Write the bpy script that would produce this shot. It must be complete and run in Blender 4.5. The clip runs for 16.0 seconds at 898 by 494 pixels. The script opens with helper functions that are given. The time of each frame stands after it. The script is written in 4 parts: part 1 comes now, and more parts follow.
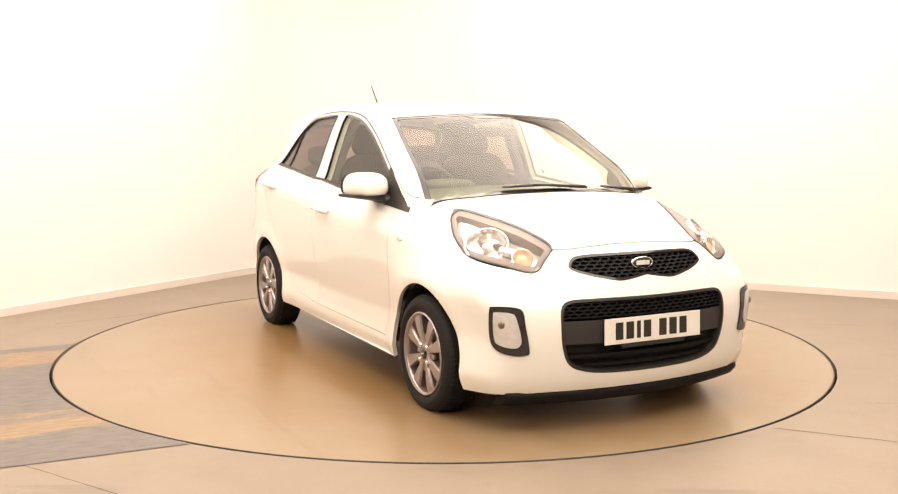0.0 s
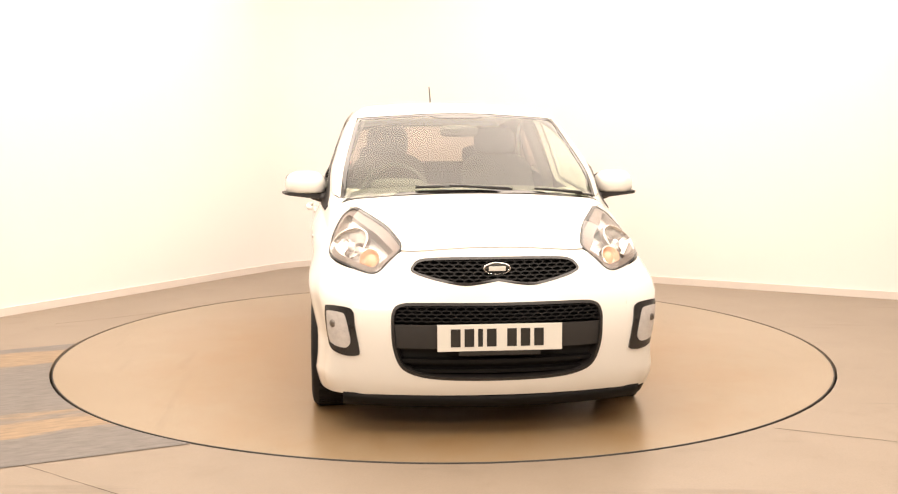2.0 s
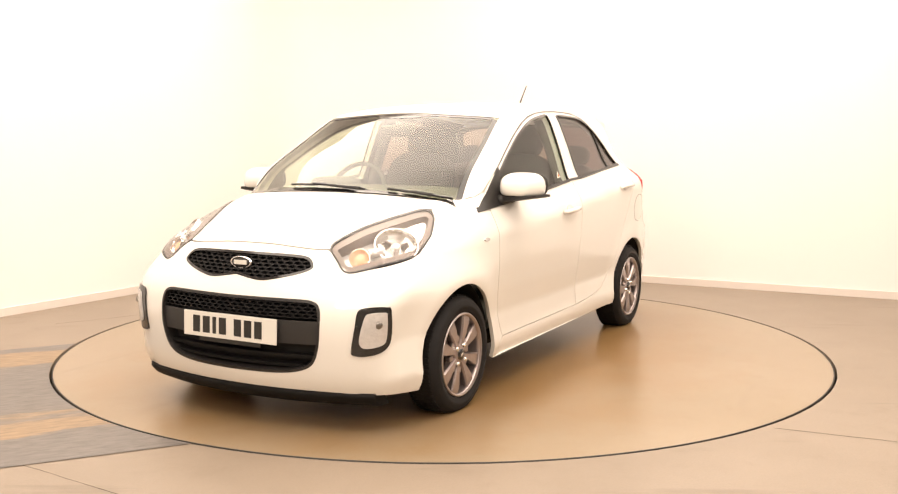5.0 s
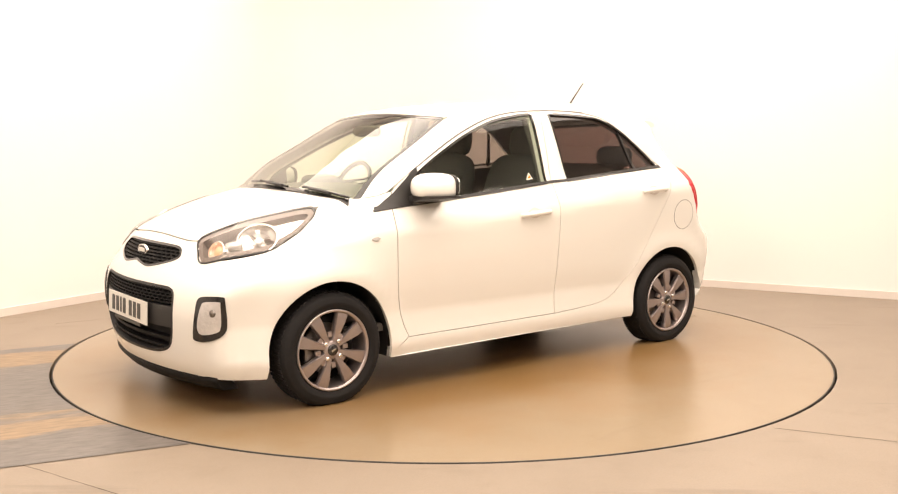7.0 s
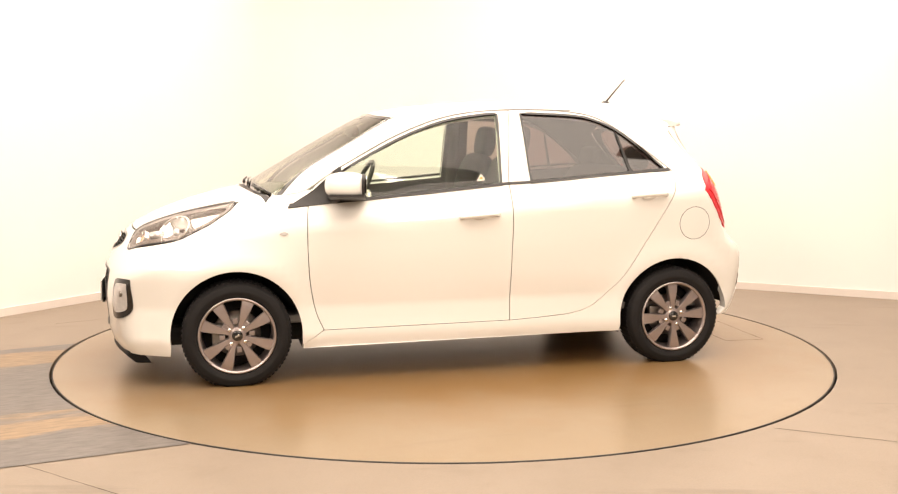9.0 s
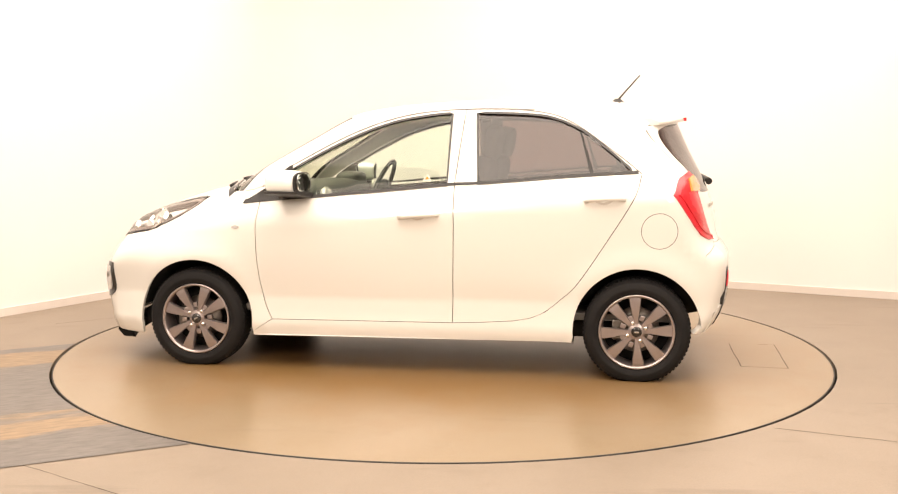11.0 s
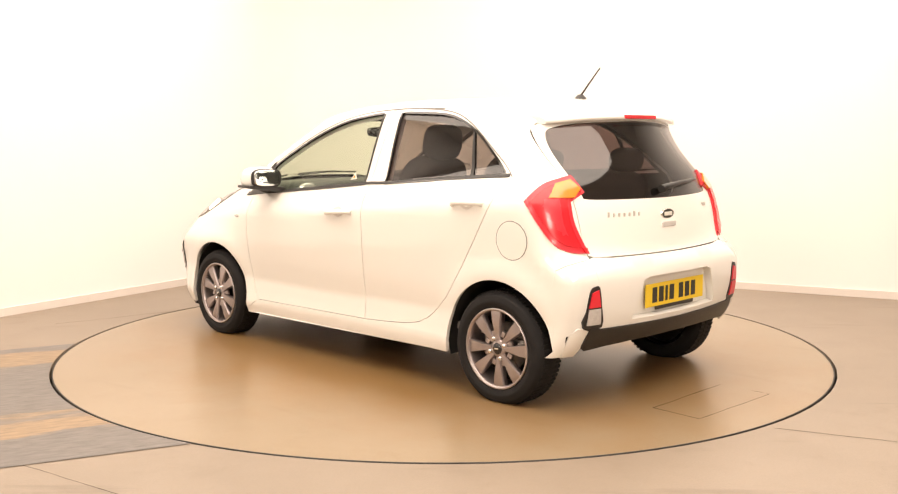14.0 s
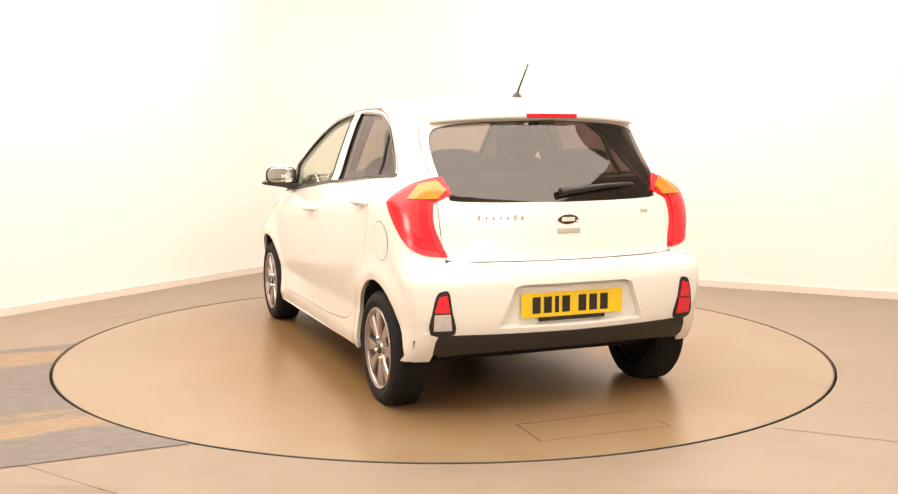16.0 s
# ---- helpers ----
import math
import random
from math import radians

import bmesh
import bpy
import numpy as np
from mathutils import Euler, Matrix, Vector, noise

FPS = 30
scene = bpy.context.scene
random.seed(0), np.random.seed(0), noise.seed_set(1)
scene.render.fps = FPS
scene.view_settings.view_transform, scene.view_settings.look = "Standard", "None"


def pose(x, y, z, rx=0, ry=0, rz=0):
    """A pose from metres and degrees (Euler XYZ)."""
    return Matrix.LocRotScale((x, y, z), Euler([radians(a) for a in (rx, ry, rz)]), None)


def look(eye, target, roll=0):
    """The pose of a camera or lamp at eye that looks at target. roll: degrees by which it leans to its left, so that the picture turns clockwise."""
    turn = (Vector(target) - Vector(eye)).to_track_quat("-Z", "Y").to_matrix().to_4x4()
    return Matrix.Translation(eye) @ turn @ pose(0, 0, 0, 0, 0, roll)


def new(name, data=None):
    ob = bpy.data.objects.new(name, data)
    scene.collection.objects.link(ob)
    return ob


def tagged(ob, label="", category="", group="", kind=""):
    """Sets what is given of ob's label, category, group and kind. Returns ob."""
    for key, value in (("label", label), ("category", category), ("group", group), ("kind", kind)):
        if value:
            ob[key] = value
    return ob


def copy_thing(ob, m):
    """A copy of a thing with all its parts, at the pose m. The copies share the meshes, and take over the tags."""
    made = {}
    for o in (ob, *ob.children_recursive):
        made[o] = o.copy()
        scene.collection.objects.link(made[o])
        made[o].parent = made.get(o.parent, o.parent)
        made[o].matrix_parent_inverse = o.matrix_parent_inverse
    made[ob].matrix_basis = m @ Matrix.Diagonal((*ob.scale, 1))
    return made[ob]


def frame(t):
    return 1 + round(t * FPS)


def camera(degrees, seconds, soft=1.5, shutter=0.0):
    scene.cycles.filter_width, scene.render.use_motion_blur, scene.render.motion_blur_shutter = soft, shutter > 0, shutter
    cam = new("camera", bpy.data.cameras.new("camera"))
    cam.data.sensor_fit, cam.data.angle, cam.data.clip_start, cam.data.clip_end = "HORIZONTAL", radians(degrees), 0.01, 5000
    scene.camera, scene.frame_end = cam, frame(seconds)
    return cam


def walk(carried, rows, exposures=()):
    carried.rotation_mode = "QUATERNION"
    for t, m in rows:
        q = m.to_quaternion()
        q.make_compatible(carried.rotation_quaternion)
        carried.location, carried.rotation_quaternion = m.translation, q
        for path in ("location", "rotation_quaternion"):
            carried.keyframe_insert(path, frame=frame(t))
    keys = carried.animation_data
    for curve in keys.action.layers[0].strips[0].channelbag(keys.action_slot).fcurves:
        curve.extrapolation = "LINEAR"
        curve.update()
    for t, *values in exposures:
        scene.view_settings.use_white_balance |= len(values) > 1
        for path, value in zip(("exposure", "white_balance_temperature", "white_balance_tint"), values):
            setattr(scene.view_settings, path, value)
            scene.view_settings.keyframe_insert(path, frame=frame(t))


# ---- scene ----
cam = camera(49.15, 16.0, 1.2)
EYE = pose(0, -5.912, 1.255, 90 - 6.407, -0.037, -0.286)
walk(cam, [(0, EYE), (16, EYE)])
scene.view_settings.exposure = 0.0

# ---- world and lamps ----
world = bpy.data.worlds.new("studio")
world.use_nodes = True
world.node_tree.nodes["Background"].inputs[0].default_value = (1.0, 0.93, 0.84, 1)
world.node_tree.nodes["Background"].inputs[1].default_value = 0.15
scene.world = world


def lamp(name, at, to, sx, sy, watts, colour):
    data = bpy.data.lights.new(name, "AREA")
    data.shape, data.size, data.size_y, data.energy, data.color = "RECTANGLE", sx, sy, watts, colour
    ob = new(name, data)
    ob.matrix_world = look(at, to)
    return ob


WARM = (1.0, 0.856, 0.728)
lamp("ceiling_softbox", (0.2, -0.9, 3.5), (0.2, -0.9, 0), 7.0, 6.4, 585, WARM)
lamp("bay_lamp", (-2.6, -6.4, 3.0), (0, 0.5, 0.8), 1.2, 0.8, 95, WARM)
lamp("bay_lamp", (2.6, -6.4, 3.0), (0, 0.5, 0.8), 1.2, 0.8, 95, WARM)


# ---- materials ----
def material(name, colour, rough=0.5, metal=0.0, vary=0.1, scale=8.0, bump=0.0, bump_scale=120.0, coat=0.0, spec=0.5, trans=0.0, glow=0.0):
    m = bpy.data.materials.new(name)
    m.use_nodes = True
    n, l = m.node_tree.nodes, m.node_tree.links
    b = n["Principled BSDF"]
    b.inputs["Roughness"].default_value = rough
    b.inputs["Metallic"].default_value = metal
    b.inputs["Coat Weight"].default_value = coat
    b.inputs["Coat Roughness"].default_value = 0.03
    b.inputs["Specular IOR Level"].default_value = spec
    b.inputs["Transmission Weight"].default_value = trans
    co = n.new("ShaderNodeTexCoord")
    if vary:
        t = n.new("ShaderNodeTexNoise")
        t.inputs["Scale"].default_value, t.inputs["Detail"].default_value = scale, 6
        r = n.new("ShaderNodeMapRange")
        r.inputs["To Min"].default_value, r.inputs["To Max"].default_value = 1 - vary, 1 + vary
        x = n.new("ShaderNodeVectorMath")
        x.operation = "SCALE"
        x.inputs[0].default_value = colour
        l.new(co.outputs["Object"], t.inputs["Vector"])
        l.new(t.outputs["Fac"], r.inputs["Value"])
        l.new(r.outputs[0], x.inputs["Scale"])
        l.new(x.outputs[0], b.inputs["Base Color"])
    else:
        b.inputs["Base Color"].default_value = (*colour, 1)
    if bump:
        t2 = n.new("ShaderNodeTexNoise")
        t2.inputs["Scale"].default_value, t2.inputs["Detail"].default_value = bump_scale, 4
        bp = n.new("ShaderNodeBump")
        bp.inputs["Strength"].default_value, bp.inputs["Distance"].default_value = bump, 0.01
        l.new(co.outputs["Object"], t2.inputs["Vector"])
        l.new(t2.outputs["Fac"], bp.inputs["Height"])
        l.new(bp.outputs[0], b.inputs["Normal"])
    if glow:
        b.inputs["Emission Color"].default_value = (*colour, 1)
        b.inputs["Emission Strength"].default_value = glow
    return m


def pane(name, tint, mirror=0.06, rough=0.0, bow=5.0):
    """Thin sheet glass: tinted see-through with a gloss that grows to grazing."""
    m = bpy.data.materials.new(name)
    m.use_nodes = True
    n, l = m.node_tree.nodes, m.node_tree.links
    n.remove(n["Principled BSDF"])
    see, gloss, mix, face, bend = (n.new("ShaderNode" + k) for k in ("BsdfTransparent", "BsdfGlossy", "MixShader", "LayerWeight", "MapRange"))
    see.inputs[0].default_value = (*tint, 1)
    gloss.inputs["Roughness"].default_value = rough
    power = n.new("ShaderNodeMath")
    power.operation = "POWER"
    power.inputs[1].default_value = bow
    bend.inputs["To Min"].default_value, bend.inputs["To Max"].default_value = mirror, 0.96
    l.new(face.outputs["Facing"], power.inputs[0])
    l.new(power.outputs[0], bend.inputs["Value"])
    l.new(bend.outputs[0], mix.inputs[0])
    l.new(see.outputs[0], mix.inputs[1])
    l.new(gloss.outputs[0], mix.inputs[2])
    l.new(mix.outputs[0], n["Material Output"].inputs[0])
    return m


WALL = material("wall_paint", (0.79, 0.765, 0.742), 0.7, vary=0.02, scale=1.5, bump=0.03)
PAINT = material("white_paint", (0.80, 0.782, 0.735), 0.35, vary=0.0, coat=1.0)
BLACK = material("black_plastic", (0.018, 0.016, 0.015), 0.45, vary=0.15, scale=30, bump=0.05, bump_scale=400)
GLOSS = material("gloss_black", (0.012, 0.011, 0.011), 0.12, vary=0.0, coat=0.5)
SEAL = material("dark_cavity", (0.01, 0.009, 0.008), 0.9, vary=0.0)
RUBBER = material("tyre_rubber", (0.010, 0.009, 0.009), 0.75, spec=0.3, vary=0.2, scale=20, bump=0.1, bump_scale=150)
GLASS = pane("clear_glass", (0.84, 0.90, 0.83), 0.05)
SCREEN = pane("windscreen_glass", (0.84, 0.86, 0.72), 0.055, 0.02, bow=3.5)
TINT = pane("privacy_glass", (0.31, 0.245, 0.232), 0.09, 0.0)
LENS = pane("lamp_lens", (0.97, 0.97, 0.97), 0.03)
CHROME = material("chrome", (0.85, 0.84, 0.82), 0.12, 1.0, vary=0.0)
ALLOY = material("machined_alloy", (0.41, 0.355, 0.345), 0.32, 0.8, vary=0.1, scale=20)
LIP = material("rim_edge", (0.46, 0.41, 0.40), 0.3, 0.85, vary=0.08, scale=20)
TRIM = material("grey_trim", (0.16, 0.15, 0.14), 0.7, vary=0.1, scale=40)
HEADLINER = material("headliner_cloth", (0.62, 0.60, 0.56), 0.9, vary=0.05, scale=60)
CLOTH = material("seat_cloth", (0.085, 0.080, 0.080), 0.9, vary=0.08, scale=8)
DARKTRIM = material("dash_plastic", (0.09, 0.095, 0.09), 0.6, vary=0.1, scale=50, bump=0.1, bump_scale=300)
HOUSING = material("lamp_housing", (0.21, 0.172, 0.150), 0.4, 0.1, vary=0.05)
ORANGE = material("amber_plastic", (0.88, 0.50, 0.30), 0.2, vary=0.05, coat=0.6)
AMBER = material("amber_lens", (0.75, 0.24, 0.02), 0.15, vary=0.15, scale=25, coat=1.0)
RED = material("red_lens", (0.70, 0.020, 0.035), 0.34, vary=0.12, scale=12, coat=0.25)
DEEPRED = material("red_reflector", (0.60, 0.014, 0.024), 0.25, vary=0.2, scale=60, coat=0.25)
REFLECTOR = material("lamp_reflector", (0.90, 0.88, 0.85), 0.14, 0.92, vary=0.0)
MESHBLACK = material("grille_mesh", (0.006, 0.0055, 0.0055), 0.6, vary=0.0, spec=0.2)
# body white greyed to carry the shade behind the door handles
RECESSSHADE = material("shaded_recess_paint", (0.62, 0.58, 0.53), 0.4, vary=0.0, coat=0.5)
SCRIPT = material("script_chrome", (0.58, 0.54, 0.50), 0.3, 0.3, vary=0.05)
SILVER = material("silver_plastic", (0.78, 0.76, 0.73), 0.25, 0.5, vary=0.05)
CLEAR = material("frosted_white_lens", (0.60, 0.575, 0.555), 0.2, 0.25, vary=0.22, scale=45, bump=0.3, bump_scale=60, coat=0.5)
PLATE_W = material("plate_white", (0.72, 0.70, 0.64), 0.4, vary=0.03)
PLATE_Y = material("plate_yellow", (0.80, 0.55, 0.02), 0.4, vary=0.03)
PLATE_K = material("plate_black", (0.02, 0.018, 0.015), 0.4, vary=0.0)
MIRROR = material("mirror_glass", (0.85, 0.87, 0.86), 0.02, 1.0, vary=0.0)
STEEL = material("brake_steel", (0.25, 0.23, 0.21), 0.4, 1.0, vary=0.2, scale=30)


# ---- mesh helpers ----
from mathutils.geometry import delaunay_2d_cdt
def mesh_from(name, verts, faces, mat, loop_normals=None, smooth=True):
    me = bpy.data.meshes.new(name)
    me.from_pydata([tuple(map(float, v)) for v in verts], [], [tuple(map(int, f)) for f in faces])
    me.materials.append(mat)
    me.polygons.foreach_set("use_smooth", [smooth] * len(me.polygons))
    if loop_normals is not None:
        me.normals_split_custom_set([tuple(map(float, n)) for n in loop_normals])
    me.update()
    return me


def part(name, data, mat=None, parent=None, label=""):
    """One mesh object from a bmesh or a mesh, under a thing or a part."""
    if isinstance(data, bmesh.types.BMesh):
        me = bpy.data.meshes.new(name)
        data.to_mesh(me)
        data.free()
        me.materials.append(mat)
        data = me
    ob = new(name, data)
    if parent is not None:
        ob.parent = parent
    return tagged(ob, label)


def box(bm, x0, x1, y0, y1, z0, z1, bevel=0.0, m=None):
    before = set(bm.verts)
    g = bmesh.ops.create_cube(bm, size=1, matrix=Matrix.LocRotScale(((x0 + x1) / 2, (y0 + y1) / 2, (z0 + z1) / 2), None, (x1 - x0, y1 - y0, z1 - z0)))
    if bevel:
        es = {e for v in g["verts"] for e in v.link_edges}
        bmesh.ops.bevel(bm, geom=list(es), offset=bevel, segments=2, affect="EDGES", profile=0.6)
    if m is not None:
        bmesh.ops.transform(bm, matrix=m, verts=[v for v in bm.verts if v not in before])
    return bm


def lathe(profile, steps=48, axis="y"):
    """A turned bmesh from (radius, along) pairs about the axis."""
    bm = bmesh.new()
    rings = []
    for k in range(steps):
        a = 2 * math.pi * k / steps
        c, s = math.cos(a), math.sin(a)
        rings.append([bm.verts.new((r * c, h, r * s) if axis == "y" else (r * c, r * s, h) if axis == "z" else (h, r * c, r * s)) for r, h in profile])
    for k in range(steps):
        p, q = rings[k], rings[(k + 1) % steps]
        for i in range(len(profile) - 1):
            f = bm.faces.new((p[i], p[i + 1], q[i + 1], q[i]))
            f.smooth = True
    bmesh.ops.remove_doubles(bm, verts=bm.verts, dist=1e-6)
    bmesh.ops.recalc_face_normals(bm, faces=bm.faces)
    return bm


def spline(pts, n=6, closed=False):
    """Catmull-Rom through the points."""
    P = np.array(pts, float)
    k = len(P)
    out = []
    for i in range(k if closed else k - 1):
        if closed:
            a, b, c, d = P[(i - 1) % k], P[i], P[(i + 1) % k], P[(i + 2) % k]
        else:
            a, b, c, d = P[max(i - 1, 0)], P[i], P[i + 1], P[min(i + 2, k - 1)]
        for j in range(n):
            t = j / n
            out.append(0.5 * (2 * b + (c - a) * t + (2 * a - 5 * b + 4 * c - d) * t * t + (3 * b - a - 3 * c + d) * t ** 3))
    if not closed:
        out.append(P[-1])
    return np.array(out)


# ---- the room ----
def concrete(name, colour, stain, rough, marks):
    """Screed: fine grain, broad clouds and worn stains of another tone."""
    m = material(name, colour, rough, vary=0.14, scale=110, bump=0.06, bump_scale=130)
    n, l = m.node_tree.nodes, m.node_tree.links
    bsdf = n["Principled BSDF"]
    base = bsdf.inputs["Base Color"].links[0].from_socket
    co = n.new("ShaderNodeTexCoord")
    last = base
    for scale, lo, hi, amount, tone, stretch in ((0.9, 0.42, 0.72, 0.55, stain, (1, 1, 1)), (5.0, 0.56, 0.72, 0.35, stain, (1, 1, 1)), (marks, 0.60, 0.70, 0.45, [c * 0.7 for c in stain], (0.35, 2.4, 1))):
        mp = n.new("ShaderNodeMapping")
        mp.inputs["Scale"].default_value = stretch
        mp.inputs["Location"].default_value = (scale, scale * 2, 0)
        t = n.new("ShaderNodeTexNoise")
        t.inputs["Scale"].default_value, t.inputs["Detail"].default_value, t.inputs["Roughness"].default_value = scale, 8, 0.62
        r = n.new("ShaderNodeMapRange")
        r.inputs["From Min"].default_value, r.inputs["From Max"].default_value, r.inputs["To Max"].default_value = lo, hi, amount
        mix = n.new("ShaderNodeMix")
        mix.data_type = "RGBA"
        mix.inputs[7].default_value = (*tone, 1)
        l.new(co.outputs["Object"], mp.inputs["Vector"])
        l.new(mp.outputs[0], t.inputs["Vector"])
        l.new(t.outputs["Fac"], r.inputs["Value"])
        l.new(r.outputs[0], mix.inputs[0])
        l.new(last, mix.inputs[6])
        last = mix.outputs[2]
    l.new(last, bsdf.inputs["Base Color"])
    return m


floor_mat = concrete("floor_concrete", (0.250, 0.200, 0.152), (0.180, 0.140, 0.100), 0.45, 2.2)
table_mat = concrete("turntable_screed", (0.268, 0.205, 0.135), (0.205, 0.145, 0.074), 0.28, 1.6)


def ochre_and_shade(m):
    """Worn ochre and the car's shade, painted along the table's middle, where cars stand."""
    n, l = m.node_tree.nodes, m.node_tree.links
    bsdf = n["Principled BSDF"]
    last = bsdf.inputs["Base Color"].links[0].from_socket
    co, mp, far, noise, wob, fade, mix = (n.new("ShaderNode" + k) for k in ("TexCoord", "Mapping", "VectorMath", "TexNoise", "Math", "MapRange", "Mix"))
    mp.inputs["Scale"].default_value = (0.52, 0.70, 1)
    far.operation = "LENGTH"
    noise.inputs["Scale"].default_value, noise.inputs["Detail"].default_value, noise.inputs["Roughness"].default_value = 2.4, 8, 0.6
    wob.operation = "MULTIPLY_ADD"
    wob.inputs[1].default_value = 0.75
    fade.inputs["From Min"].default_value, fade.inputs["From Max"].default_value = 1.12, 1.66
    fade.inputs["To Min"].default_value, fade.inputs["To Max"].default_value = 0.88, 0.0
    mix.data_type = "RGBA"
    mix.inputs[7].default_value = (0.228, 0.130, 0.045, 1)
    l.new(co.outputs["Object"], mp.inputs["Vector"])
    l.new(mp.outputs[0], far.inputs[0])
    l.new(co.outputs["Object"], noise.inputs["Vector"])
    l.new(noise.outputs["Fac"], wob.inputs[0])
    l.new(far.outputs["Value"], wob.inputs[2])
    l.new(wob.outputs[0], fade.inputs["Value"])
    l.new(fade.outputs[0], mix.inputs[0])
    l.new(last, mix.inputs[6])
    l.new(mix.outputs[2], bsdf.inputs["Base Color"])


ochre_and_shade(table_mat)
R_TABLE = 2.226
CORNER, LEFT_END, RIGHT_END = Vector((-1.180, 4.027)), Vector((-5.352, -2.780)), Vector((7.883, -0.632))


def wall_line():
    """The wall's foot seen from above: two straight runs and a wide round corner."""
    a, b = (LEFT_END - CORNER).normalized(), (RIGHT_END - CORNER).normalized()
    p, q = CORNER + a * 0.9, CORNER + b * 1.3
    pts = [LEFT_END]
    for k in range(17):
        t = k / 16
        pts.append((1 - t) ** 2 * p + 2 * t * (1 - t) * CORNER + t * t * q)
    return pts + [RIGHT_END]


def extrude_line(line, z0, z1, t0, t1):
    """An upright slab along a plan line, from t0 to t1 metres on its room side."""
    bm = bmesh.new()
    cols = []
    for i, p in enumerate(line):
        d = (line[min(i + 1, len(line) - 1)] - line[max(i - 1, 0)]).normalized()
        n = Vector((d.y, -d.x))
        cols.append([bm.verts.new((*(p + n * t), z)) for t, z in ((t0, z0), (t1, z0), (t1, z1), (t0, z1))])
    for p, q in zip(cols, cols[1:]):
        for k in range(4):
            f = bm.faces.new((p[k], q[k], q[(k + 1) % 4], p[(k + 1) % 4]))
            f.smooth = True
    bm.faces.new(cols[0][::-1])
    bm.faces.new(cols[-1])
    bmesh.ops.recalc_face_normals(bm, faces=bm.faces)
    es = [e for e in bm.edges if len(e.link_faces) == 2 and e.calc_face_angle() > 0.9]
    bmesh.ops.split_edges(bm, edges=es)
    return bm


line = wall_line()
tagged(part("wall_north", extrude_line(line, 0, 3.6, -0.15, 0), WALL), "smooth cream white studio wall with a rounded corner", "wall", kind="structure")
tagged(part("baseboard", extrude_line(line, 0, 0.058, 0, 0.014), material("baseboard_paint", (0.67, 0.61, 0.56), 0.45, vary=0.03)), "low white painted baseboard along the wall", "baseboard", kind="structure")
bm = bmesh.new()
box(bm, -5.8, 8.2, -9.2, -9.05, 0, 3.6)
tagged(part("wall_south", bm, WALL), "plain cream white wall behind the camera", "wall", kind="structure")
bm = bmesh.new()
box(bm, -5.55, -5.355, -9.05, -2.775, 0, 3.6)
tagged(part("wall_west", bm, WALL), "plain cream white side wall", "wall", kind="structure")
bm = bmesh.new()
box(bm, 7.886, 8.1, -9.05, -0.63, 0, 3.6)
tagged(part("wall_east", bm, WALL), "plain cream white side wall", "wall", kind="structure")
bm = bmesh.new()
box(bm, -5.8, 8.2, -9.2, 4.6, 3.6, 3.75)
tagged(part("ceiling", bm, WALL), "plain white ceiling above the turntable", "ceiling", kind="structure")


def disc(r0, r1, z, n=160):
    bm = bmesh.new()
    if r0 == 0:
        bm.faces.new([bm.verts.new((r1 * math.cos(2 * math.pi * k / n), r1 * math.sin(2 * math.pi * k / n), z)) for k in range(n)])
    else:
        a = [[bm.verts.new((r * math.cos(2 * math.pi * k / n), r * math.sin(2 * math.pi * k / n), z)) for k in range(n)] for r in (r0, r1)]
        for k in range(n):
            bm.faces.new((a[0][k], a[1][k], a[1][(k + 1) % n], a[0][(k + 1) % n]))
    return bm


# floor: a sheet with a round pit for the turntable
bm = bmesh.new()
n = 160
ring = [bm.verts.new(((R_TABLE + 0.017) * math.cos(2 * math.pi * k / n), (R_TABLE + 0.017) * math.sin(2 * math.pi * k / n), 0)) for k in range(n)]
rim = [bm.verts.new((v.co.x, v.co.y, -0.05)) for v in ring]
for k in range(n):
    bm.faces.new((ring[k], rim[k], rim[(k + 1) % n], ring[(k + 1) % n]))
far = []
for k in range(n):
    a = 2 * math.pi * k / n
    c, s = math.cos(a), math.sin(a)
    t = min((8.3 if c > 0 else 5.9) / max(abs(c), 1e-6), (4.7 if s > 0 else 9.3) / max(abs(s), 1e-6))
    far.append(bm.verts.new((c * t, s * t, 0)))
for k in range(n):
    bm.faces.new((ring[k], far[k], far[(k + 1) % n], ring[(k + 1) % n]))
bmesh.ops.recalc_face_normals(bm, faces=bm.faces)
floor = tagged(part("floor", bm, floor_mat), "worn beige concrete studio floor", "floor", kind="structure")
bm = disc(0, R_TABLE + 0.03, -0.05)
tagged(part("turntable_pit", bm, SEAL), "dark gap round the turntable", "pit", kind="structure")

turntable = tagged(new("turntable"), "flush round beige turntable set in the floor", "turntable")
prof = [(0.0, 0.0), (R_TABLE - 0.003, 0.0), (R_TABLE, -0.003), (R_TABLE, -0.045), (0.0, -0.045)]
bm = lathe(prof, 160, "z")
for f in bm.faces:
    f.smooth = False
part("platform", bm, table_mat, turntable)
# dark ring added at the rim, drawing the shade in the gap
part("gap_shade_band", lathe([(R_TABLE - 0.001, -0.004), (R_TABLE - 0.001, 0.0012), (R_TABLE + 0.003, 0.0012), (R_TABLE + 0.005, -0.002), (R_TABLE + 0.005, -0.044), (R_TABLE + 0.0005, -0.044)], 160, "z"), BLACK, turntable, "dark band at the turntable's rim for the shade of the gap")


crack = material("joint_grime", (0.085, 0.065, 0.045), 0.8, vary=0.3, scale=20)


